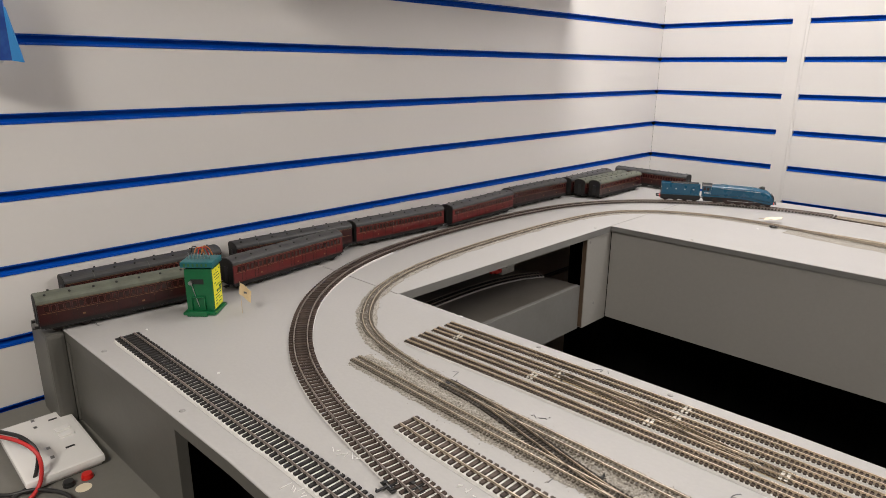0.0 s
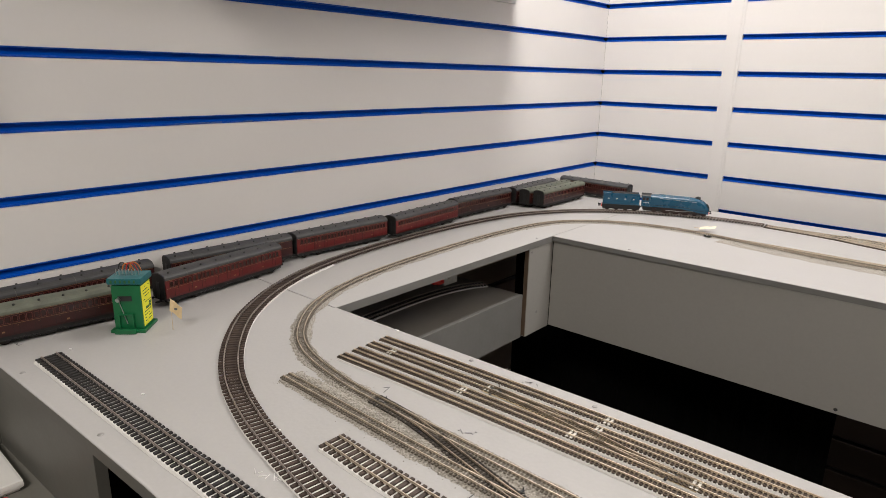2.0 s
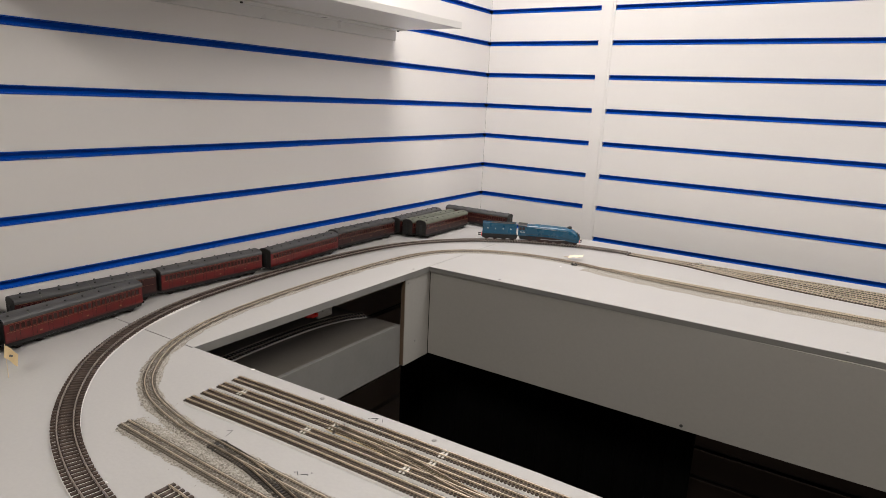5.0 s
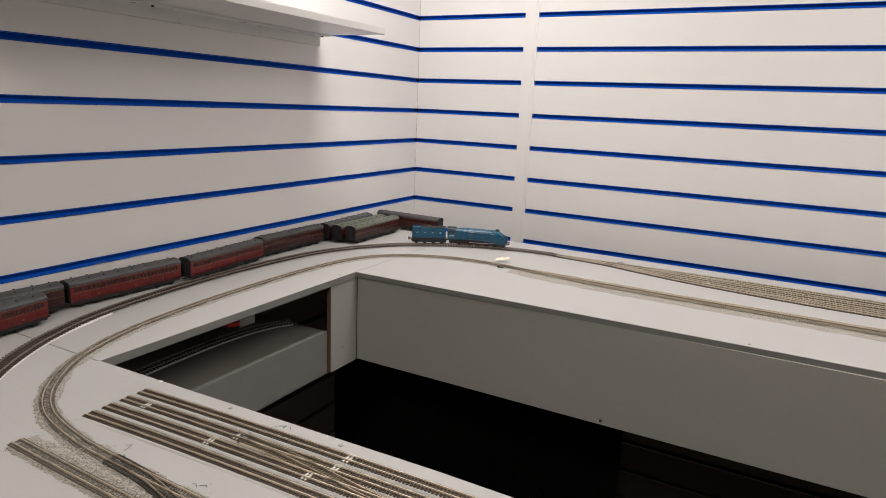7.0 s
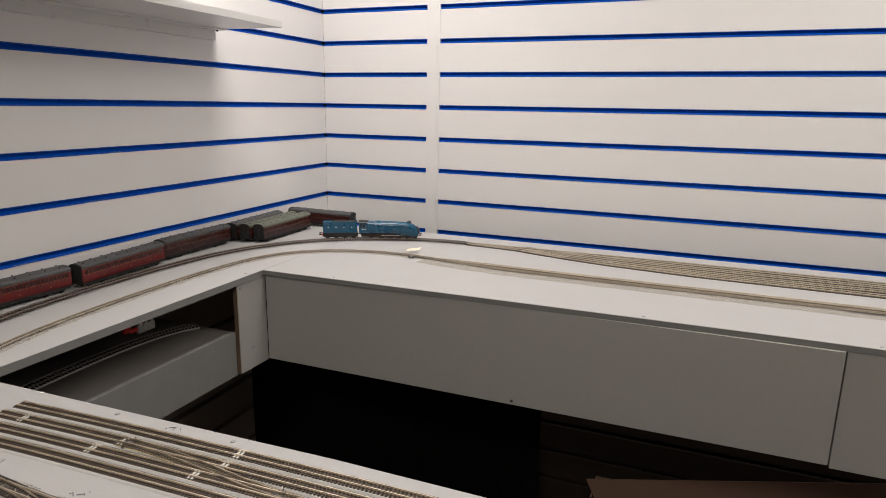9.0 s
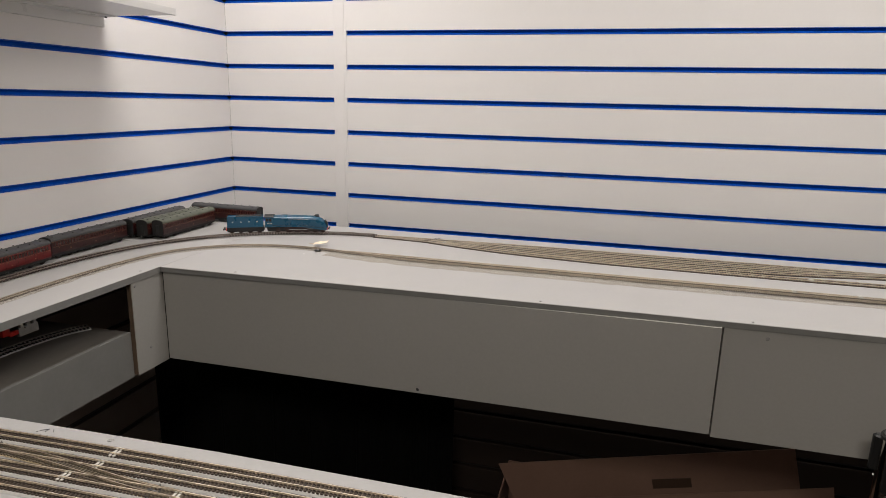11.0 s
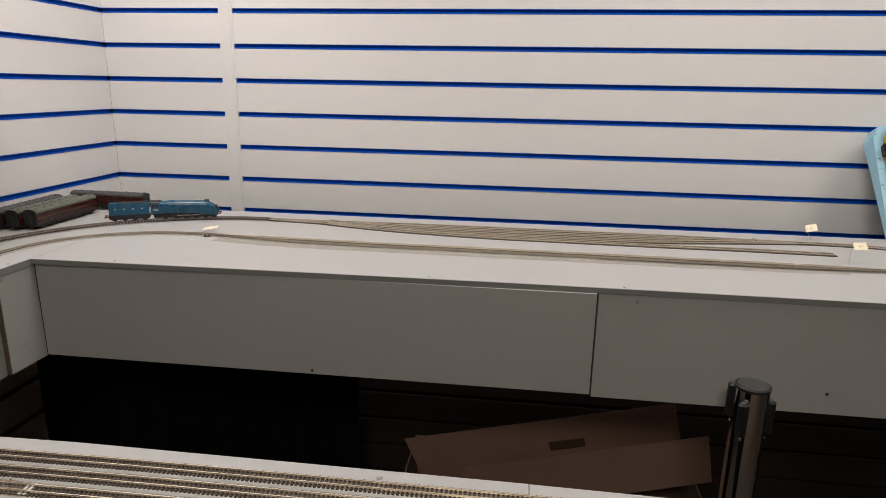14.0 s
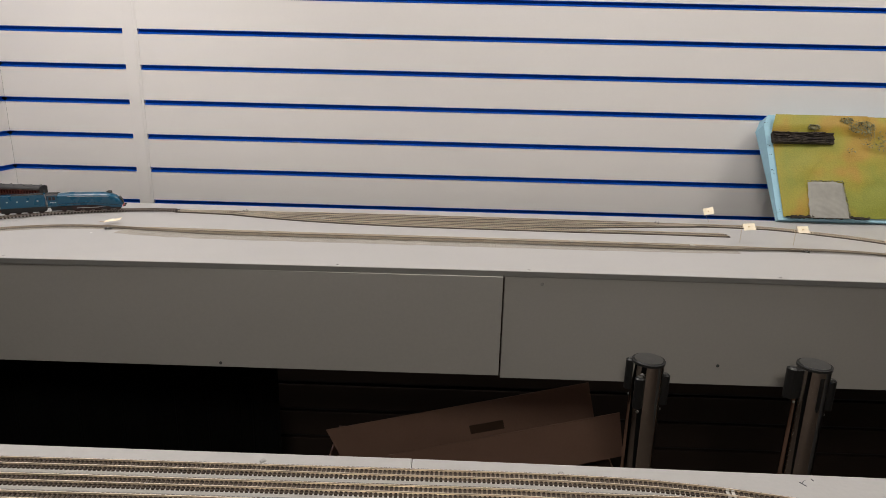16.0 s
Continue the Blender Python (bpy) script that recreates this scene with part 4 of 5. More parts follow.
        part("cylinder", rod((0.058, s * 0.0125, 0.0120), (0.080, s * 0.0125, 0.0120), 0.0040, None, 12), M["loco_dark"], t)
        part("connecting_rod", rod((0.0, s * 0.0130, 0.0085), (0.058, s * 0.0130, 0.0120), 0.0006, None, 6), M["metal"], t)
    # tender
    d = thing("tender", "", "", m=pose(0, 0, 0))
    for key in ("label", "category"):
        if key in d:
            del d[key]
    d.parent = t
    part("tank", box(-0.183, -0.112, -0.0162, 0.0162, 0.0165, 0.0445, 0.0012), M["loco"], d, "blue riveted tender tank")
    hop = bmesh.new()
    for s in (-1, 1):
        box(-0.183, -0.112, s * 0.0150, s * 0.0162, 0.0444, 0.0472, 0.0004, hop)
    part("coping", hop, M["loco"], d)
    cl = bmesh.new()
    rnd = random.Random(8)
    grid = [[cl.verts.new((-0.165 + 0.05 * i / 12, -0.0142 + 0.0284 * k / 8, 0.0448 + 0.004 * math.sin(math.pi * k / 8) + rnd.uniform(-0.001, 0.0012))) for k in range(9)] for i in range(13)]
    for a, b in zip(grid, grid[1:]):
        for k in range(8):
            cl.faces.new((a[k], b[k], b[k + 1], a[k + 1]))
    part("coal", cl, M["coal"], d, "heap of black coal")
    part("tender_frame", box(-0.184, -0.110, -0.0150, 0.0150, 0.0075, 0.0162, 0.0006), M["loco_dark"], d)
    for s in (-1, 1):
        part("tender_frame", box(-0.183, -0.111, s * 0.0116, s * 0.0136, 0.0040, 0.0074, 0.0004), M["loco_dark"], d)
    part("tender_beam", box(-0.1855, -0.184, -0.0150, 0.0150, 0.0085, 0.0130, 0.0003), M["red"], d, "red tender buffer beam")
    for x in (-0.174, -0.156, -0.138, -0.120):
        wheel_at(x, 0.0078, "wheel_red", d, 0.0105)
    for s in (-1, 1):
        for i, x in enumerate((-0.172, -0.156, -0.140, -0.124)):
            part("lettering", box(x - 0.0014, x + 0.0014, s * 0.0162, s * 0.0165, 0.0310, 0.0336), M["white"], d)
        part("buffer", rod((-0.1855, s * 0.0115, 0.0112), (-0.1915, s * 0.0115, 0.0112), 0.0011, 0.0024, 10), M["loco_dark"], d)
    part("drawbar", box(-0.113, -0.098, -0.002, 0.002, 0.010, 0.012), M["loco_dark"], t)
    # true proportions: a shorter engine and a longer tender; wheels stay round
    for ob in t.children_recursive:
        if ob.type != "MESH":
            continue
        fit = (lambda x: -0.0945 + (x + 0.112) * 1.34) if ob.parent == d else (lambda x: x * 0.842)
        xs = [v.co.x for v in ob.data.vertices]
        mid = (min(xs) + max(xs)) / 2
        for v in ob.data.vertices:
            v.co.x = v.co.x - mid + fit(mid) if ob.name.startswith("wheel") else fit(v.co.x)
    d.matrix_basis = pose(-0.092, 0, 0, 0, 0, 8.5) @ pose(0.092, 0, 0)
    return t


locomotive(pose(0.0375, 1.6608, T + 0.0064, 0, 0, 21.0) @ Matrix.Diagonal((0.985, 0.97, 0.97, 1)))


# a small sensor hanging under the side board
t = thing("track_sensor", "track sensor with white lugs and red plug under the side board", "sensor", m=pose(-0.15, 0.972, UB))
part("plate", box(-0.003, 0.003, -0.018, 0.022, -0.050, -0.034, 0.0006), M["metal"], t, "grey metal plate")
for y in (-0.011, 0.003, 0.016):
    part("lug", box(-0.002, 0.003, y - 0.003, y + 0.003, -0.034, -0.0005, 0.0006), M["foam"], t, "white plastic lug")
part("plug", box(-0.004, 0.004, -0.050, -0.036, -0.040, -0.028, 0.001), M["red"], t, "red plug")
part("plug", box(-0.003, 0.003, -0.036, -0.0185, -0.044, -0.036, 0.001), M["red"], t, "red plug")


# ---- things on and round the boards ----
def small_flag(x, y, deg, lean=(0.0, 0.0), text="", height=0.046, wide=0.022, tall=0.0155, droop=0.003, tilt=48, card="paper"):
    down = Vector((0, tall * math.sin(radians(tilt)), tall * math.cos(radians(tilt))))
    t = thing("pin_flag", "small cream card flag on a thin wooden pin", "flag", "pin flags", m=pose(x, y, T))
    tip = Vector((lean[0], lean[1], height))
    part("pin", rod((0, 0, 0), tip, 0.0005, 0.0004, 8), M["wood_pin"], t)
    d = Vector((math.cos(radians(deg)), math.sin(radians(deg)), 0))
    secs = []
    for k in range(6):
        u = k / 5 * wide
        bend = 0.0012 * math.sin(k * 1.1)
        p = tip * 0.96 + d * u + Vector((-d.y, d.x, 0)) * bend - Vector((0, 0, droop * k / 5))
        n = Vector((-d.y, d.x, 0)) * 0.0002
        secs.append([p - n, p + n, p + n - down, p - n - down])
    f = part("card", loft([[v[:] for v in s] for s in secs]), M[card], t)
    mid = tip * 0.96 + d * wide / 2 - down * 0.5 - Vector((0, 0, droop / 2))
    part("marking", box(-0.0022, 0.0022, -0.0007, 0.0007, -0.0013, 0.0013, 0, None, pose(*mid, -tilt, 0, deg)), M["ink" if card == "tan_card" else "tan_card"], f) if text == "bar" else None
    return t


small_flag(-0.168, 0.408, 32, text="bar", height=0.047, wide=0.017, tall=0.0165, droop=0.0110, tilt=8, card="tan_card")
small_flag(1.652, 1.760, 10, lean=(-0.022, 0.0), text="bar", height=0.036, wide=0.028, tall=0.021, droop=-0.006)
small_flag(1.640, 1.542, -2, text="bar", wide=0.026, tall=0.019, droop=-0.003)
small_flag(1.758, 1.530, -2, text="bar", wide=0.024, tall=0.019, droop=-0.002)
# a fallen flag beside the narrow turnout
t = thing("pin_flag", "cream card flag lying folded on the back board", "flag", "pin flags", m=pose(0.160, 1.545, T + 0.004, 0, 0, 8))
part("pin", rod((-0.028, -0.002, 0.002), (0.012, 0.003, 0.004), 0.0007, None, 8), M["wood_pin"], t)
part("card", loft([[(x, -0.007 + s, z), (x, 0.007 + s, z + 0.003), (x, 0.007 + s, z + 0.0034), (x, -0.007 + s, z + 0.0004)] for x, s, z in ((-0.016, -0.004, 0.001), (-0.002, 0.0, 0.004), (0.004, 0.004, 0.003), (0.018, 0.006, 0.006))]), M["paper"], t)


def tube(pts, radius):
    secs = []
    for i, p in enumerate(pts):
        tg = (pts[min(i + 1, len(pts) - 1)] - pts[max(i - 1, 0)]).normalized()
        u = tg.cross(Vector((0, 0, 1))).normalized()
        v = u.cross(tg)
        secs.append([(p + u * radius * math.cos(k * math.pi / 4) + v * radius * math.sin(k * math.pi / 4))[:] for k in range(8)])
    return loft(secs)


def green_box():
    m = pose(-0.2165, 0.3500, T, 0, 0, 45)
    t = thing("servo_unit", "green plastic servo unit with yellow label and wired teal circuit board", "servo unit", m=m)
    part("base_plate", box(-0.003, 0.043, -0.004, 0.040, 0, 0.004, 0.001), M["green"], t)
    b = bmesh.new()
    box(0.001, 0.039, 0.002, 0.036, 0.004, 0.066, 0.002, b)
    body = part("body", b, M["green"], t)
    part("slot", box(0.009, 0.027, 0.0012, 0.0028, 0.044, 0.051), M["black"], body, "black slot")
    part("lever", rod((0.010, 0.0005, 0.046), (0.019, 0.0002, 0.012), 0.0006, None, 8), M["metal"], t, "thin metal lever")
    part("lever_knob", rod((0.010, 0.003, 0.0465), (0.010, -0.003, 0.0465), 0.0028, None, 14), M["metal"], t, "round metal knob")
    for x in (0.009, 0.027):
        part("guide", box(x - 0.0008, x + 0.0008, -0.0015, 0.0018, 0.006, 0.026, 0.0003), M["green"], t)
    part("guide_bar", box(0.009, 0.027, -0.0015, 0.0015, 0.0245, 0.0262, 0.0003), M["green"], t)
    part("foot_lug", box(0.004, 0.032, -0.009, -0.0035, 0.0, 0.007, 0.0015), M["green"], t)
    lab = part("side_label", box(0.0391, 0.0396, 0.004, 0.034, 0.007, 0.064), M["yellow"], t, "bright yellow printed label")
    rnd = random.Random(2)
    for i in range(12):
        z = 0.060 - i * 0.0043
        hgt = 0.0036 if i in (6, 7) else 0.0011
        y = 0.008
        while y < 0.030:
            w = rnd.uniform(0.002, 0.007)
            if rnd.random() < 0.72:
                part("print_line", box(0.0396, 0.0398, y, min(y + w, 0.0315), z - hgt / 2, z + hgt / 2), M["label_ink"], lab)
            y += w + 0.0012
    neck = part("neck", box(0.004, 0.036, 0.005, 0.033, 0.066, 0.0685, 0.0005), M["black"], t)
    pcb = part("circuit_board", box(-0.0015, 0.0425, -0.002, 0.0365, 0.0685, 0.0765, 0.0012), M["teal"], t, "teal circuit housing")
    for i in range(6):
        part("terminal", box(0.003 + i * 0.006, 0.0055 + i * 0.006, -0.0026, -0.0018, 0.0705, 0.0745), M["label_ink"], pcb)
    for i in range(8):
        x = 0.006 + i * 0.0042
        part("header_pin", rod((x, 0.012, 0.0775), (x, 0.012, 0.0860), 0.0006, None, 6), M["metal"], pcb)
    for i, (c, x) in enumerate((("orange", 0.014), ("red_cable", 0.019), ("black", 0.009), ("orange", 0.024))):
        pts = smooth_line([(x, 0.013, 0.084), (x + 0.003, 0.014, 0.092 + 0.001 * i), (x + 0.009, 0.018, 0.091), (x + 0.010, 0.026, 0.079)], 0.0015)
        part("wire", tube(pts, 0.0008), M[c], pcb)


green_box()


def socket():
    z = 0.9045
    t = thing("wall_socket", "white double electrical socket plate lying on the control box", "socket", m=pose(-0.2925, 0.1215, z))
    part("back_box", box(0.004, 0.147, 0.004, 0.079, 0, 0.004, 0.001), M["socket"], t)
    part("face_plate", box(0, 0.151, 0, 0.083, 0.004, 0.0135, 0.0035), M["socket"], t)
    hole = 0.0134
    for ex, ey, pins in ((0.020, 0.060, ((0.007, 0.040), (0.027, 0.0385))), (0.104, 0.058, ((0.090, 0.0375), (0.114, 0.036)))):
        part("earth_hole", box(ex - 0.0018, ex + 0.0018, ey - 0.005, ey + 0.005, hole, hole + 0.0004), M["black"], t)
        for px, py in pins:
            part("pin_hole", box(px - 0.003, px + 0.003, py - 0.002, py + 0.002, hole, hole + 0.0004), M["cap"], t)
    for cx in (0.054, 0.072):
        part("switch", box(cx - 0.0055, cx + 0.0055, 0.054, 0.071, -0.002, 0.0022, 0.0006, None, pose(0, 0, hole) @ pose(0, 0.0625, 0, 8) @ pose(0, -0.0625, 0)), M["socket"], t)


socket()


def terminal(x, y, mat, word):
    t = thing("terminal_post", word + " plastic terminal post on the control box", "terminal", "terminals", m=pose(x, y, 0.9042))
    part("collar", rod((0, 0, 0), (0, 0, 0.003), 0.0066, None, 20), M[mat], t)
    part("cap", rod((0, 0, 0.003), (0, 0, 0.0060), 0.0060, 0.0054, 20), M[mat], t)


terminal(-0.1285, 0.160, "black", "black")
terminal(-0.1295, 0.1795, "red", "red")
solid("round_sticker", rod((-0.1125, 0.1705, 0.9041), (-0.1125, 0.1705, 0.9044), 0.0085, None, 20), M["paper"], "round cream sticker on the control box", "sticker")


def cable(name, points, radius, mat, label):
    return solid(name, tube(smooth_line(points, 0.006), radius), M[mat], label, "cable", "cables", smooth=True)


cable("cable", [(-0.30, 0.06, 0.93), (-0.25, 0.092, 0.948), (-0.206, 0.114, 0.953), (-0.174, 0.129, 0.954), (-0.152, 0.139, 0.945), (-0.143, 0.139, 0.927), (-0.135, 0.130, 0.910), (-0.115, 0.105, 0.907), (-0.09, 0.06, 0.907)], 0.0023, "red_cable", "red flex cable looping over the socket plate")
cable("cable", [(-0.30, 0.066, 0.934), (-0.25, 0.098, 0.951), (-0.204, 0.119, 0.957), (-0.176, 0.132, 0.957), (-0.157, 0.140, 0.946), (-0.152, 0.137, 0.928), (-0.149, 0.127, 0.911), (-0.14, 0.10, 0.907), (-0.13, 0.06, 0.907)], 0.0023, "black", "black flex cable looping over the socket plate")
cable("cable", [(-0.22, 0.05, 0.907), (-0.155, 0.100, 0.908), (-0.137, 0.129, 0.910), (-0.100, 0.153, 0.909), (-0.06, 0.14, 0.907), (-0.03, 0.08, 0.907)], 0.0023, "black", "black flex cable lying on the control box")

# ---- packet on the wall ----
t = thing("hanging_packet", "blue printed card packet hanging on a wall hook", "packet", m=pose(-0.300, 0.213, 1.373, 0, 0, 62))
part("card", box(-0.10, 0.0, -0.002, 0.002, 0.0, 0.16, 0.0006), M["packet"], t)
part("side", loft([[(0.0, -0.002, 0.0), (0.0, 0.002, 0.0), (0.009, 0.012, -0.002), (0.009, 0.009, -0.002)], [(0.0, -0.002, 0.06), (0.0, 0.002, 0.06), (0.0006, 0.004, 0.06), (0.0006, 0.002, 0.06)]]), M["packet_side"], t)
for i, (z, w) in enumerate(((0.13, 0.06), (0.118, 0.04), (0.06, 0.05), (0.05, 0.03))):
    part("print_line", box(-0.08, -0.08 + w, -0.0026, -0.002, z, z + 0.006), M["packet_side"], t)
part("hook", rod((-0.03, 0.06, 0.0), (-0.03, -0.01, -0.004), 0.003, None, 10), M["metal"], t, "grey metal hook")

# ---- shelf on the side wall ----
t = thing("wall_shelf", "white shelf with a front lip on a metal wall rail", "shelf", m=pose(0, 0, 0))
part("board", box(WX + 0.012, -0.172, 0.45, 1.473, 1.5865, 1.600, 0.001), M["shelf"], t)
part("front_lip", box(-0.1715, -0.164, 0.45, 1.474, 1.586, 1.6015, 0.0008), M["shelf"], t)
part("wall_rail", box(WX + 0.001, WX + 0.010, 0.45, 1.470, 1.560, 1.602, 0.002), M["bracket"], t, "white metal wall rail")
part("under_rail", box(WX + 0.0105, WX + 0.045, 0.45, 1.466, 1.583, 1.5863, 0.0006), M["bracket"], t)
for y in (0.5, 0.95, 1.455):
    part("bolt", rod((WX + 0.028, y, 1.583), (WX + 0.028, y, 1.580), 0.003, None, 12), M["black"], t)


# ---- belt barrier posts ----
def barrier_post(x, y, clips):
    top = 0.902
    t = thing("barrier_post", "chrome belt barrier post with black clips, standing in the well", "barrier post", "barrier posts", m=pose(x, y, FLOOR))
    h = top - FLOOR
    part("base", rod((0, 0, 0), (0, 0, 0.018), 0.155, 0.15, 40), M["chrome"], t)
    part("base_cover", rod((0, 0, 0.018), (0, 0, 0.035), 0.15, 0.04, 40), M["chrome"], t)
    part("tube", rod((0, 0, 0.035), (0, 0, h - 0.006), 0.0288, None, 40, caps=False), M["chrome"], t, smooth=True)
    cap = bmesh.new()
    rod((0, 0, h - 0.006), (0, 0, h - 0.0015), 0.0296, None, 40, cap)
    rod((0, 0, h - 0.0015), (0, 0, h), 0.0280, 0.0265, 40, cap)
    part("cap", cap, M["black"], t)
    part("cap_disc", rod((0, 0, h), (0, 0, h + 0.0006), 0.0254, None, 36), M["cap"], t, "brushed grey cap disc")
    for a, drop, reach, wide in clips:
        c = pose(0, 0, 0, 0, 0, a)
        if reach < 0.002:
            # an open slot in the tube with a rivet at its foot
            part("belt_slot", box(0.0284, 0.0292, -wide, wide, h - drop - 0.062, h - drop, 0.0002), M["clip"], t, "dark upright slot", m=c)
            part("rivet", rod((0.0285, 0, h - drop - 0.064), (0.0300, 0, h - drop - 0.064), 0.0026, None, 10), M["clip"], t, m=c)
            continue
        bm = box(0.0270, 0.0285 + reach, -wide, wide, h - drop - 0.060, h - drop - 0.004, 0.002)
        rod((0.0285 + reach, 0, h - drop - 0.060), (0.0285 + reach, 0, h - drop - 0.003), wide, None, 18, bm)
        rod((0.0285 + reach, 0, h - drop - 0.003), (0.0285 + reach, 0, h - drop), wide, wide * 0.6, 18, bm)
        clip = part("belt_clip", bm, M["clip"], t, "rounded black plastic belt clip", m=c)
        part("clip_cap", rod((0.0285 + reach, 0, h - drop), (0.0285 + reach, 0, h - drop + 0.0008), wide * 0.55, None, 14), M["cap"], clip)
        part("rivet", rod((0.0280, 0, h - drop - 0.072), (0.0305, 0, h - drop - 0.072), 0.0024, None, 10), M["metal"], t, m=c)
    return t


barrier_post(1.337, 1.174, ((232, 0.024, 0.006, 0.0085), (350, 0.026, 0.004, 0.008), (160, 0.004, 0.002, 0.009)))
barrier_post(1.639, 1.175, ((188, 0.004, 0.014, 0.010), (345, 0.026, 0.004, 0.008), (272, 0.016, 0.0, 0.0035)))


# ---- cardboard in the well ----
def sheet(name, corners, mat, label, thick=0.004, parent=None):
    p = [Vector(c) for c in corners]
    n = (p[1] - p[0]).cross(p[2] - p[0]).normalized() * thick / 2
    bm = bmesh.new()
    a = [bm.verts.new(q + n) for q in p]
    b = [bm.verts.new(q - n) for q in p]
    bm.faces.new(a)
    bm.faces.new(b[::-1])
    for i in range(len(p)):
        j = (i + 1) % len(p)
        bm.faces.new((a[i], b[i], b[j], a[j]))
    bmesh.ops.recalc_face_normals(bm, faces=bm.faces)
    return part(name, bm, M[mat], parent, label)


t = thing("cardboard_box", "open brown cardboard box with raised flaps under the layout", "cardboard box")
part("front_wall", box(0.62, 1.46, 1.668, 1.673, FLOOR, 0.30, 0.001), M["card"], t)
part("rear_wall", box(0.62, 1.46, 1.90, 1.905, FLOOR, 0.30, 0.001), M["card"], t)
part("side_wall", box(0.62, 0.625, 1.6735, 1.8995, FLOOR, 0.30, 0.001), M["card"], t)
part("side_wall", box(1.455, 1.46, 1.6735, 1.8995, FLOOR, 0.30, 0.001), M["card"], t)
sheet("rear_flap", [(0.61, 1.76, 0.372), (1.372, 1.76, 0.555), (1.40, 1.735, 0.42), (0.68, 1.735, 0.25)], "card", "tilted brown cardboard flap", parent=t)
sheet("front_flap", [(0.80, 1.70, 0.333), (1.452, 1.70, 0.496), (1.467, 1.675, 0.375), (0.82, 1.672, 0.20)], "card", "tilted brown cardboard flap", parent=t)
part("tape_patch", box(-0.05, 0.05, -0.0005, 0.0005, -0.016, 0.016, 0, None, pose(1.085, 1.7395, 0.412, 10.2, -13.5, 0)), M["tape"], t, "strip of brown parcel tape")


# ---- scenery board leaning on the wall ----
def scenery_board():
    # local frame: x along the board, y out of its face towards the room, z up the board
    lean = 31
    m = pose(1.842, 1.778, T + 0.008, -lean, 0, 0) @ pose(0, 0.0, 0)
    t = thing("scenery_board", "painted foam scenery board with stone wall, leaning on the slatted wall", "scenery board", m=m)
    w, h = 0.62, 0.312
    slab_bm = loft([[(0, 0, 0), (w, 0, 0), (w, 0.014, 0), (0, 0.014, 0)], [(-0.006, 0, h * 0.6), (w, 0, h * 0.6), (w, 0.035, h * 0.6), (-0.006, 0.035, h * 0.6)], [(-0.008, 0, h * 0.9), (w, 0, h * 0.9), (w, 0.047, h * 0.9), (-0.010, 0.047, h * 0.9)], [(0.008, 0, h), (w, 0, h), (w, 0.044, h), (0.004, 0.044, h)]])
    part("foam_slab", slab_bm, M["foamboard"], t, "pale blue foam slab")
    rnd = random.Random(4)
    nx, nz = 60, 32
    bm = bmesh.new()
    grid = []
    for i in range(nx + 1):
        row = []
        for k in range(nz + 1):
            u, v = i / nx, k / nz
            x = 0.014 + (w - 0.016) * u + (-0.006 * v if v < 0.86 else -0.006 + 0.10 * (v - 0.86))
            edge = min(1, 10 * min(u, v, 1 - v))
            y = -0.003 - 0.006 * edge * (0.6 + 0.5 * noise.noise((x * 16, v * 6, 3))) - rnd.uniform(0, 0.0006)
            if v > 0.80:
                y -= 0.010 * min(1, (v - 0.80) * 12) * (1 if u < 0.42 else 0.5)
            row.append(bm.verts.new((x, y, 0.008 + (h - 0.012) * v)))
        grid.append(row)
    for a, b in zip(grid, grid[1:]):
        for k in range(nz):
            bm.faces.new((a[k], b[k], b[k + 1], a[k + 1]))
    part("grass_surface", bm, M["grass"], t, "yellow and green painted grass", smooth=True)
    wall = part("stone_wall", box(0.004, 0.172, -0.016, -0.006, h * 0.707, h * 0.805, 0.002), M["stone"], t, "dark brown stone retaining wall")
    for r in range(7):
        x = 0.002 + rnd.uniform(0, 0.010)
        while x < 0.165:
            L = rnd.uniform(0.012, 0.042)
            z = h * 0.708 + r * 0.0044 + rnd.uniform(-0.0008, 0.0008)
            deep = 0.0165 + rnd.uniform(0, 0.0045) + 0.0006 * r
            end = min(x + L, 0.171)
            mid = (x + end) / 2
            drift = rnd.uniform(-0.0012, 0.0012)
            secs = [[(q, -0.0145, z), (q, -deep * rnd.uniform(0.92, 1.06), z + o + rnd.uniform(0, 0.001)), (q, -deep * rnd.uniform(0.92, 1.06), z + o + 0.0034 + rnd.uniform(-0.0008, 0.0006)), (q, -0.0145, z + 0.0042)]
                    for q, o in ((x, 0), ((x + mid) / 2, drift * 0.5), (mid, drift), ((mid + end) / 2, drift * 0.4), (end, 0))]
            part("stone", loft(secs), M["stone"], wall)
            x = end + rnd.uniform(0.0006, 0.0016)
    # plaster: a trowelled skin with a ragged border
    bm = bmesh.new()
    grid = []
    for i in range(31):
        row = []
        for k in range(31):
            u, v = i / 30, k / 30
            half = 0.054 - 0.007 * v + 0.0022 * noise.noise((v * 7, 2.0, 5.0))
            z = 0.004 + (0.106 + 0.005 * noise.noise((u * 5, 8.0, 1.0)) - 0.008 * max(0, abs(2 * u - 1) - 0.7)) * v
            trowel = 0.0006 * math.sin(46 * math.hypot(u - 0.1, v + 0.5) + 2 * noise.noise((u * 4, v * 4, 2))) * max(0, 0.8 - v)
            rim_drop = 0.003 * max(0, 1 - 14 * min(u, 1 - u, 1 - v))
            row.append(bm.verts.new((0.134 + half * (2 * u - 1), -0.0128 + rim_drop - trowel - 0.0015 * noise.noise((u * 3, v * 3, 7)), z)))
        grid.append(row)
    for p, q in zip(grid, grid[1:]):
        for k in range(30):
            bm.faces.new((p[k], q[k], q[k + 1], p[k + 1]))
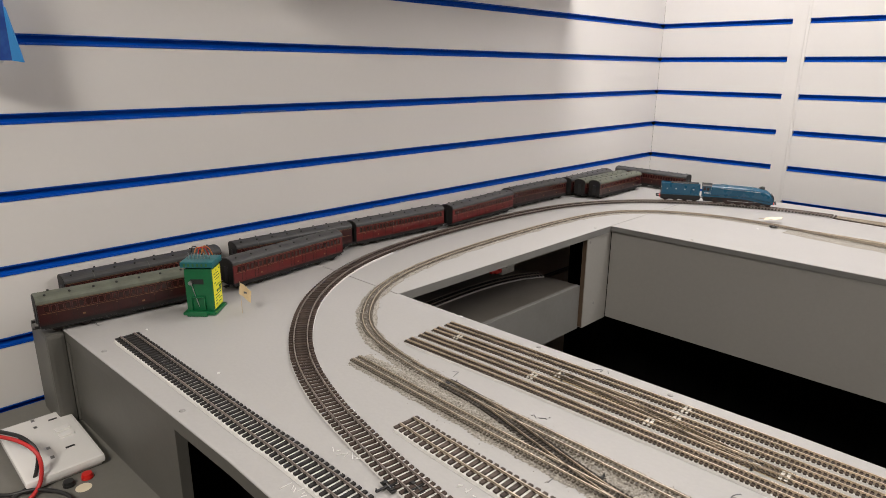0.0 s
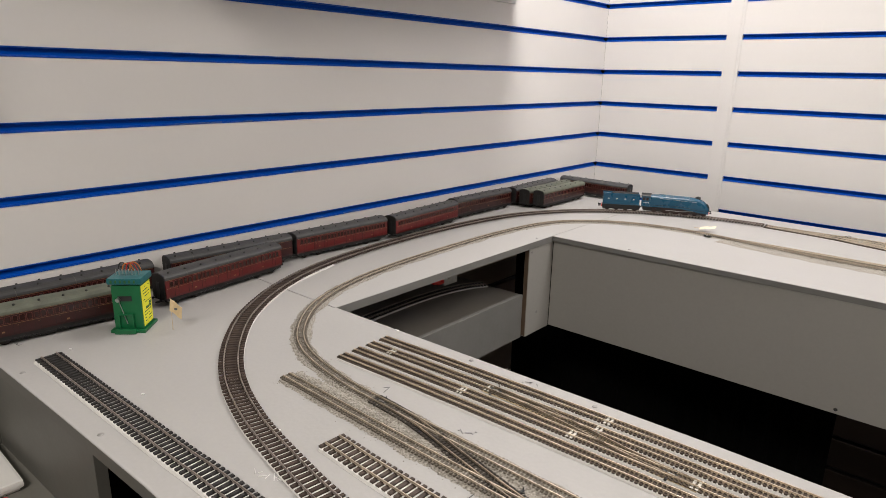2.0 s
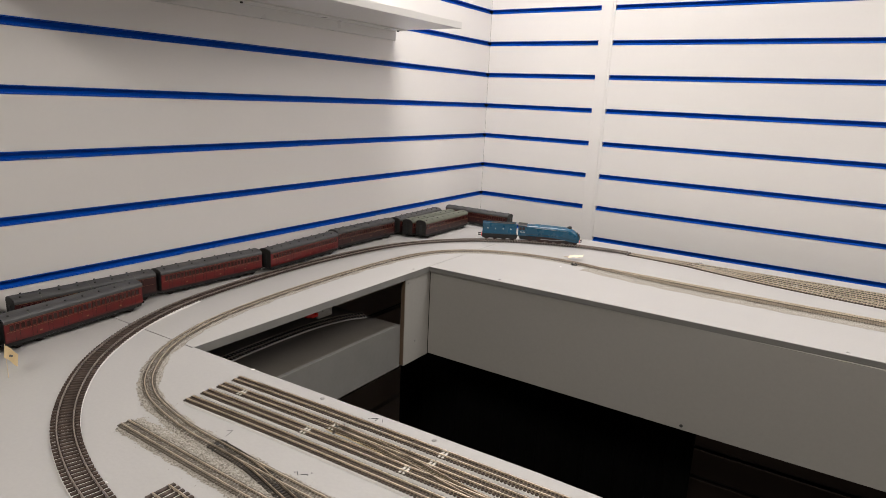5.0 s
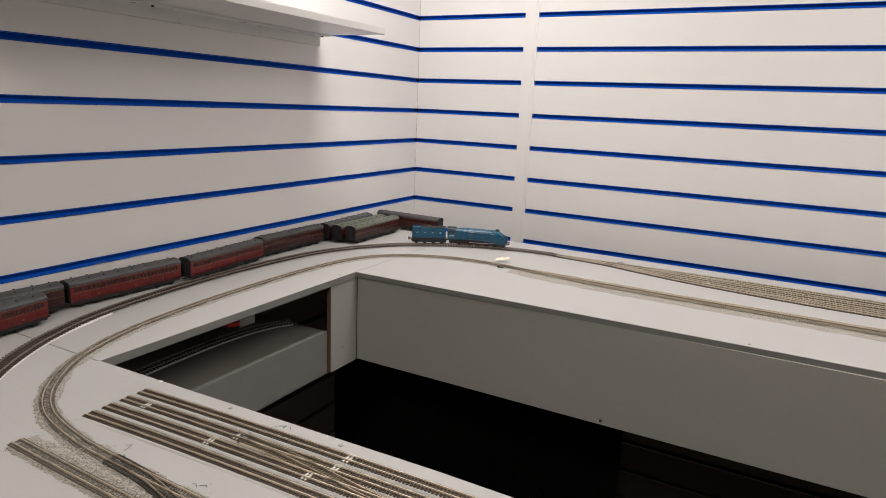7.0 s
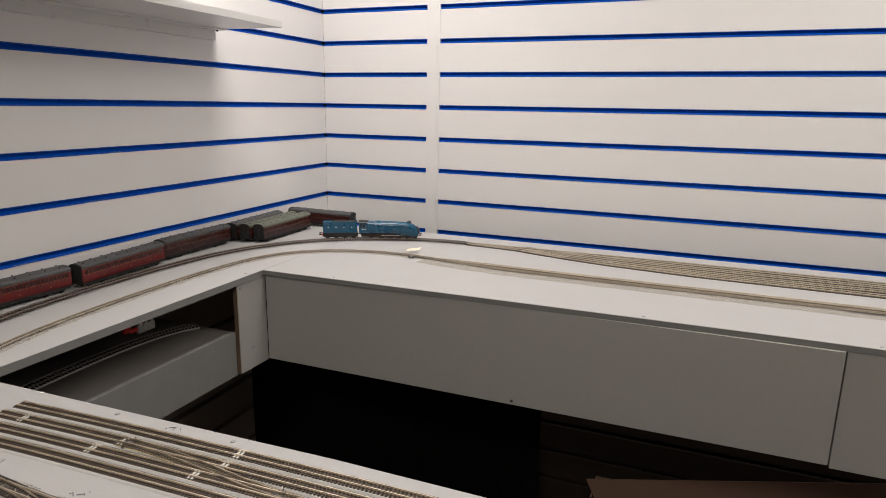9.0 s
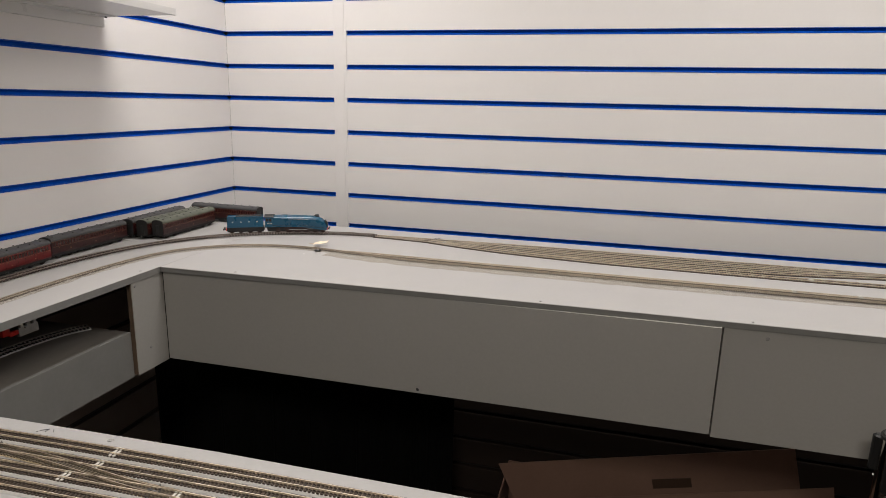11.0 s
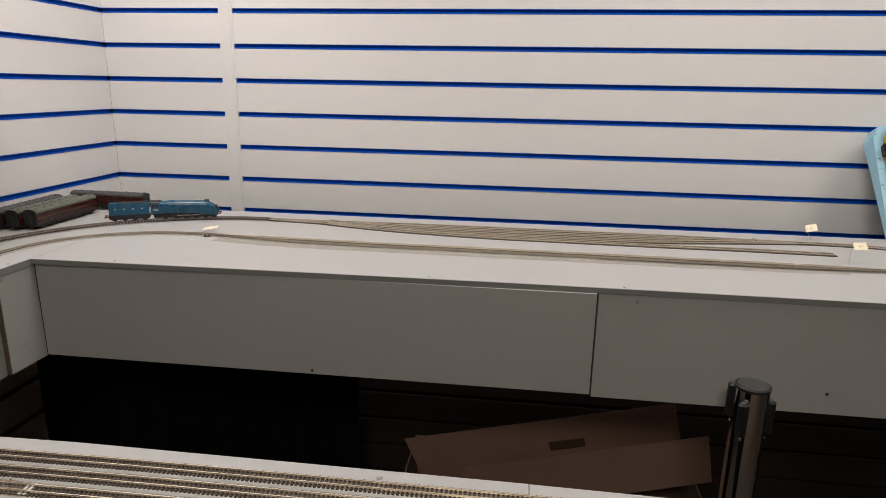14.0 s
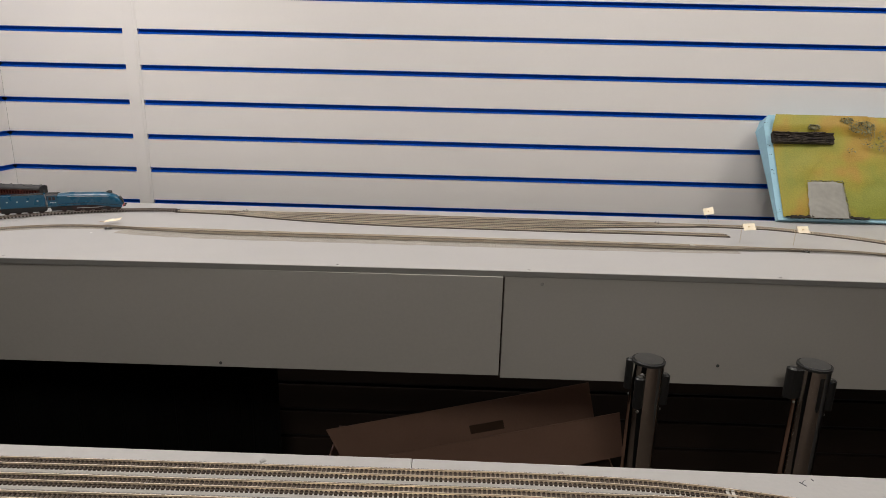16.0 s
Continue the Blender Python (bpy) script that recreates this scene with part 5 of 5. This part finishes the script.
    part("plaster_patch", bm, M["plaster"], t, "trowelled grey plaster patch", smooth=True)
    rim = bmesh.new()
    for i in range(150):
        u = i / 150
        x, z = (0.086 + 0.096 * u / 0.5, 0.111 + 0.003 * noise.noise((u * 30, 3, 1))) if u < 0.5 else (0.182 + 0.006 * (u - 0.5) / 0.5, 0.110 - 0.10 * (u - 0.5) / 0.5)
        s = rnd.uniform(0.0006, 0.0018)
        bmesh.ops.create_icosphere(rim, subdivisions=1, radius=s, matrix=pose(x + rnd.uniform(-0.001, 0.001), -0.0112, z + rnd.uniform(-0.0012, 0.0012), rnd.uniform(0, 90), 0, 0) @ Matrix.Diagonal((1.6, 0.7, 0.7, 1)))
    part("patch_rim", rim, M["scrub"], t, "crumbly dark rim of the plaster")["kind"] = "stuff"
    clump = bmesh.new()
    for cx, cz, rx, n in ((0.122, h * 0.86, 0.017, 110), (0.215, h * 0.93, 0.020, 90), (0.255, h * 0.87, 0.040, 260), (0.30, h * 0.74, 0.06, 160), (0.215, h * 0.64, 0.016, 14)):
        for i in range(n):
            a = rnd.uniform(0, 6.28)
            q = rnd.uniform(0, 1) ** 0.5
            x, z = cx + rx * q * math.cos(a), cz + 0.5 * rx * q * math.sin(a)
            s = rnd.uniform(0.0009, 0.0026)
            bmesh.ops.create_icosphere(clump, subdivisions=1, radius=s, matrix=pose(x, -0.0165 - rnd.uniform(0, 0.003), min(z, h), rnd.uniform(0, 90), rnd.uniform(0, 90), 0) @ Matrix.Diagonal((1, 0.8, 0.7, 1)))
    part("scrub", clump, M["scrub"], t, "grey-green scrub clumps")["kind"] = "stuff"
    crack = bmesh.new()
    for i in range(40):
        x = 0.02 + 0.22 * i / 40
        box(x, x + 0.0055, -0.0102 - rnd.uniform(0, 0.002), -0.004, 0.003 + rnd.uniform(0, 0.004), 0.008 + rnd.uniform(0, 0.005), 0, crack)
    for v, n in ((0.93, 3), (0.70, 4), (0.62, 3), (0.47, 3), (0.42, 2), (0.08, 3)):
        for i in range(n):
            bmesh.ops.create_icosphere(crack, subdivisions=1, radius=rnd.uniform(0.0006, 0.0016), matrix=pose(-0.008 * v + rnd.uniform(0.001, 0.010), -0.0005, h * v + rnd.uniform(-0.004, 0.004)) @ Matrix.Diagonal((1.4, 0.6, 1, 1)))
    part("dirt_edge", crack, M["stone"], t)["kind"] = "stuff"


scenery_board()


# ---- pencil and chalk marks, flakes ----
def written(text, x, y, deg, size, mat):
    c = bpy.data.curves.new("pencil_mark", "FONT")
    c.body, c.size, c.extrude, c.offset = text, size, 0.0001, -0.03 * size
    c.materials.append(M[mat])
    ob = new("pencil_mark", c)
    ob.matrix_basis = pose(x, y, T + 0.0003, 0, 0, deg)
    tagged(ob, "handwritten pencil figure on the grey board", "pencil mark", "pencil marks")
    return ob


written("7", 0.352, 0.404, 24, 0.026, "ink")
written("6", 0.470, 0.490, 10, 0.026, "ink")
written("7", 0.168, 0.482, 40, 0.020, "ink")


def scribble(x, y, deg, length, height, mat, strokes, seed):
    rnd = random.Random(seed)
    bm = bmesh.new()
    for i in range(strokes):
        u = length * i / max(1, strokes - 1)
        a = (u + rnd.uniform(-0.002, 0.002), rnd.uniform(-height, height) / 2, 0.0004)
        b = (u + rnd.uniform(-0.003, 0.006), rnd.uniform(-height, height) / 2, 0.0004)
        rod(a, b, 0.0004, None, 5, bm)
    solid("scribble", bm, M[mat], "illegible handwritten strokes on the grey board", "writing", "handwriting", m=pose(x, y, T, 0, 0, deg))


scribble(0.190, 0.305, 20, 0.030, 0.010, "chalk", 7, 1)
scribble(0.206, 0.248, 20, 0.034, 0.012, "chalk", 9, 2)
scribble(0.282, 0.482, 25, 0.016, 0.008, "ink", 5, 3)
scribble(0.270, 0.616, 10, 0.014, 0.008, "ink", 5, 4)
scribble(0.305, 0.348, 15, 0.016, 0.010, "chalk", 6, 5)
scribble(1.30, 0.615, 30, 0.014, 0.012, "ink", 4, 6)
scribble(-0.27, 0.250, 0, 0.012, 0.006, "ink", 4, 7)
rnd = random.Random(12)
for x, y in ((-0.2, 0.29), (-0.02, 0.30), (0.15, 0.36), (0.055, 0.62), (0.16, 1.455)):
    bm = bmesh.new()
    s = rnd.uniform(0.0018, 0.0036)
    ring = [(s * rnd.uniform(0.6, 1.2) * math.cos(a), s * rnd.uniform(0.4, 1.0) * math.sin(a)) for a in [k * math.pi / 3 for k in range(6)]]
    loft([[(p, q, z) for p, q in ring] for z in (0.0001, 0.0008)], bm)
    solid("paint_flake", bm, M["chalk"], "tiny white flake lying on the grey board", "flake", "flakes", m=pose(x, y, T))
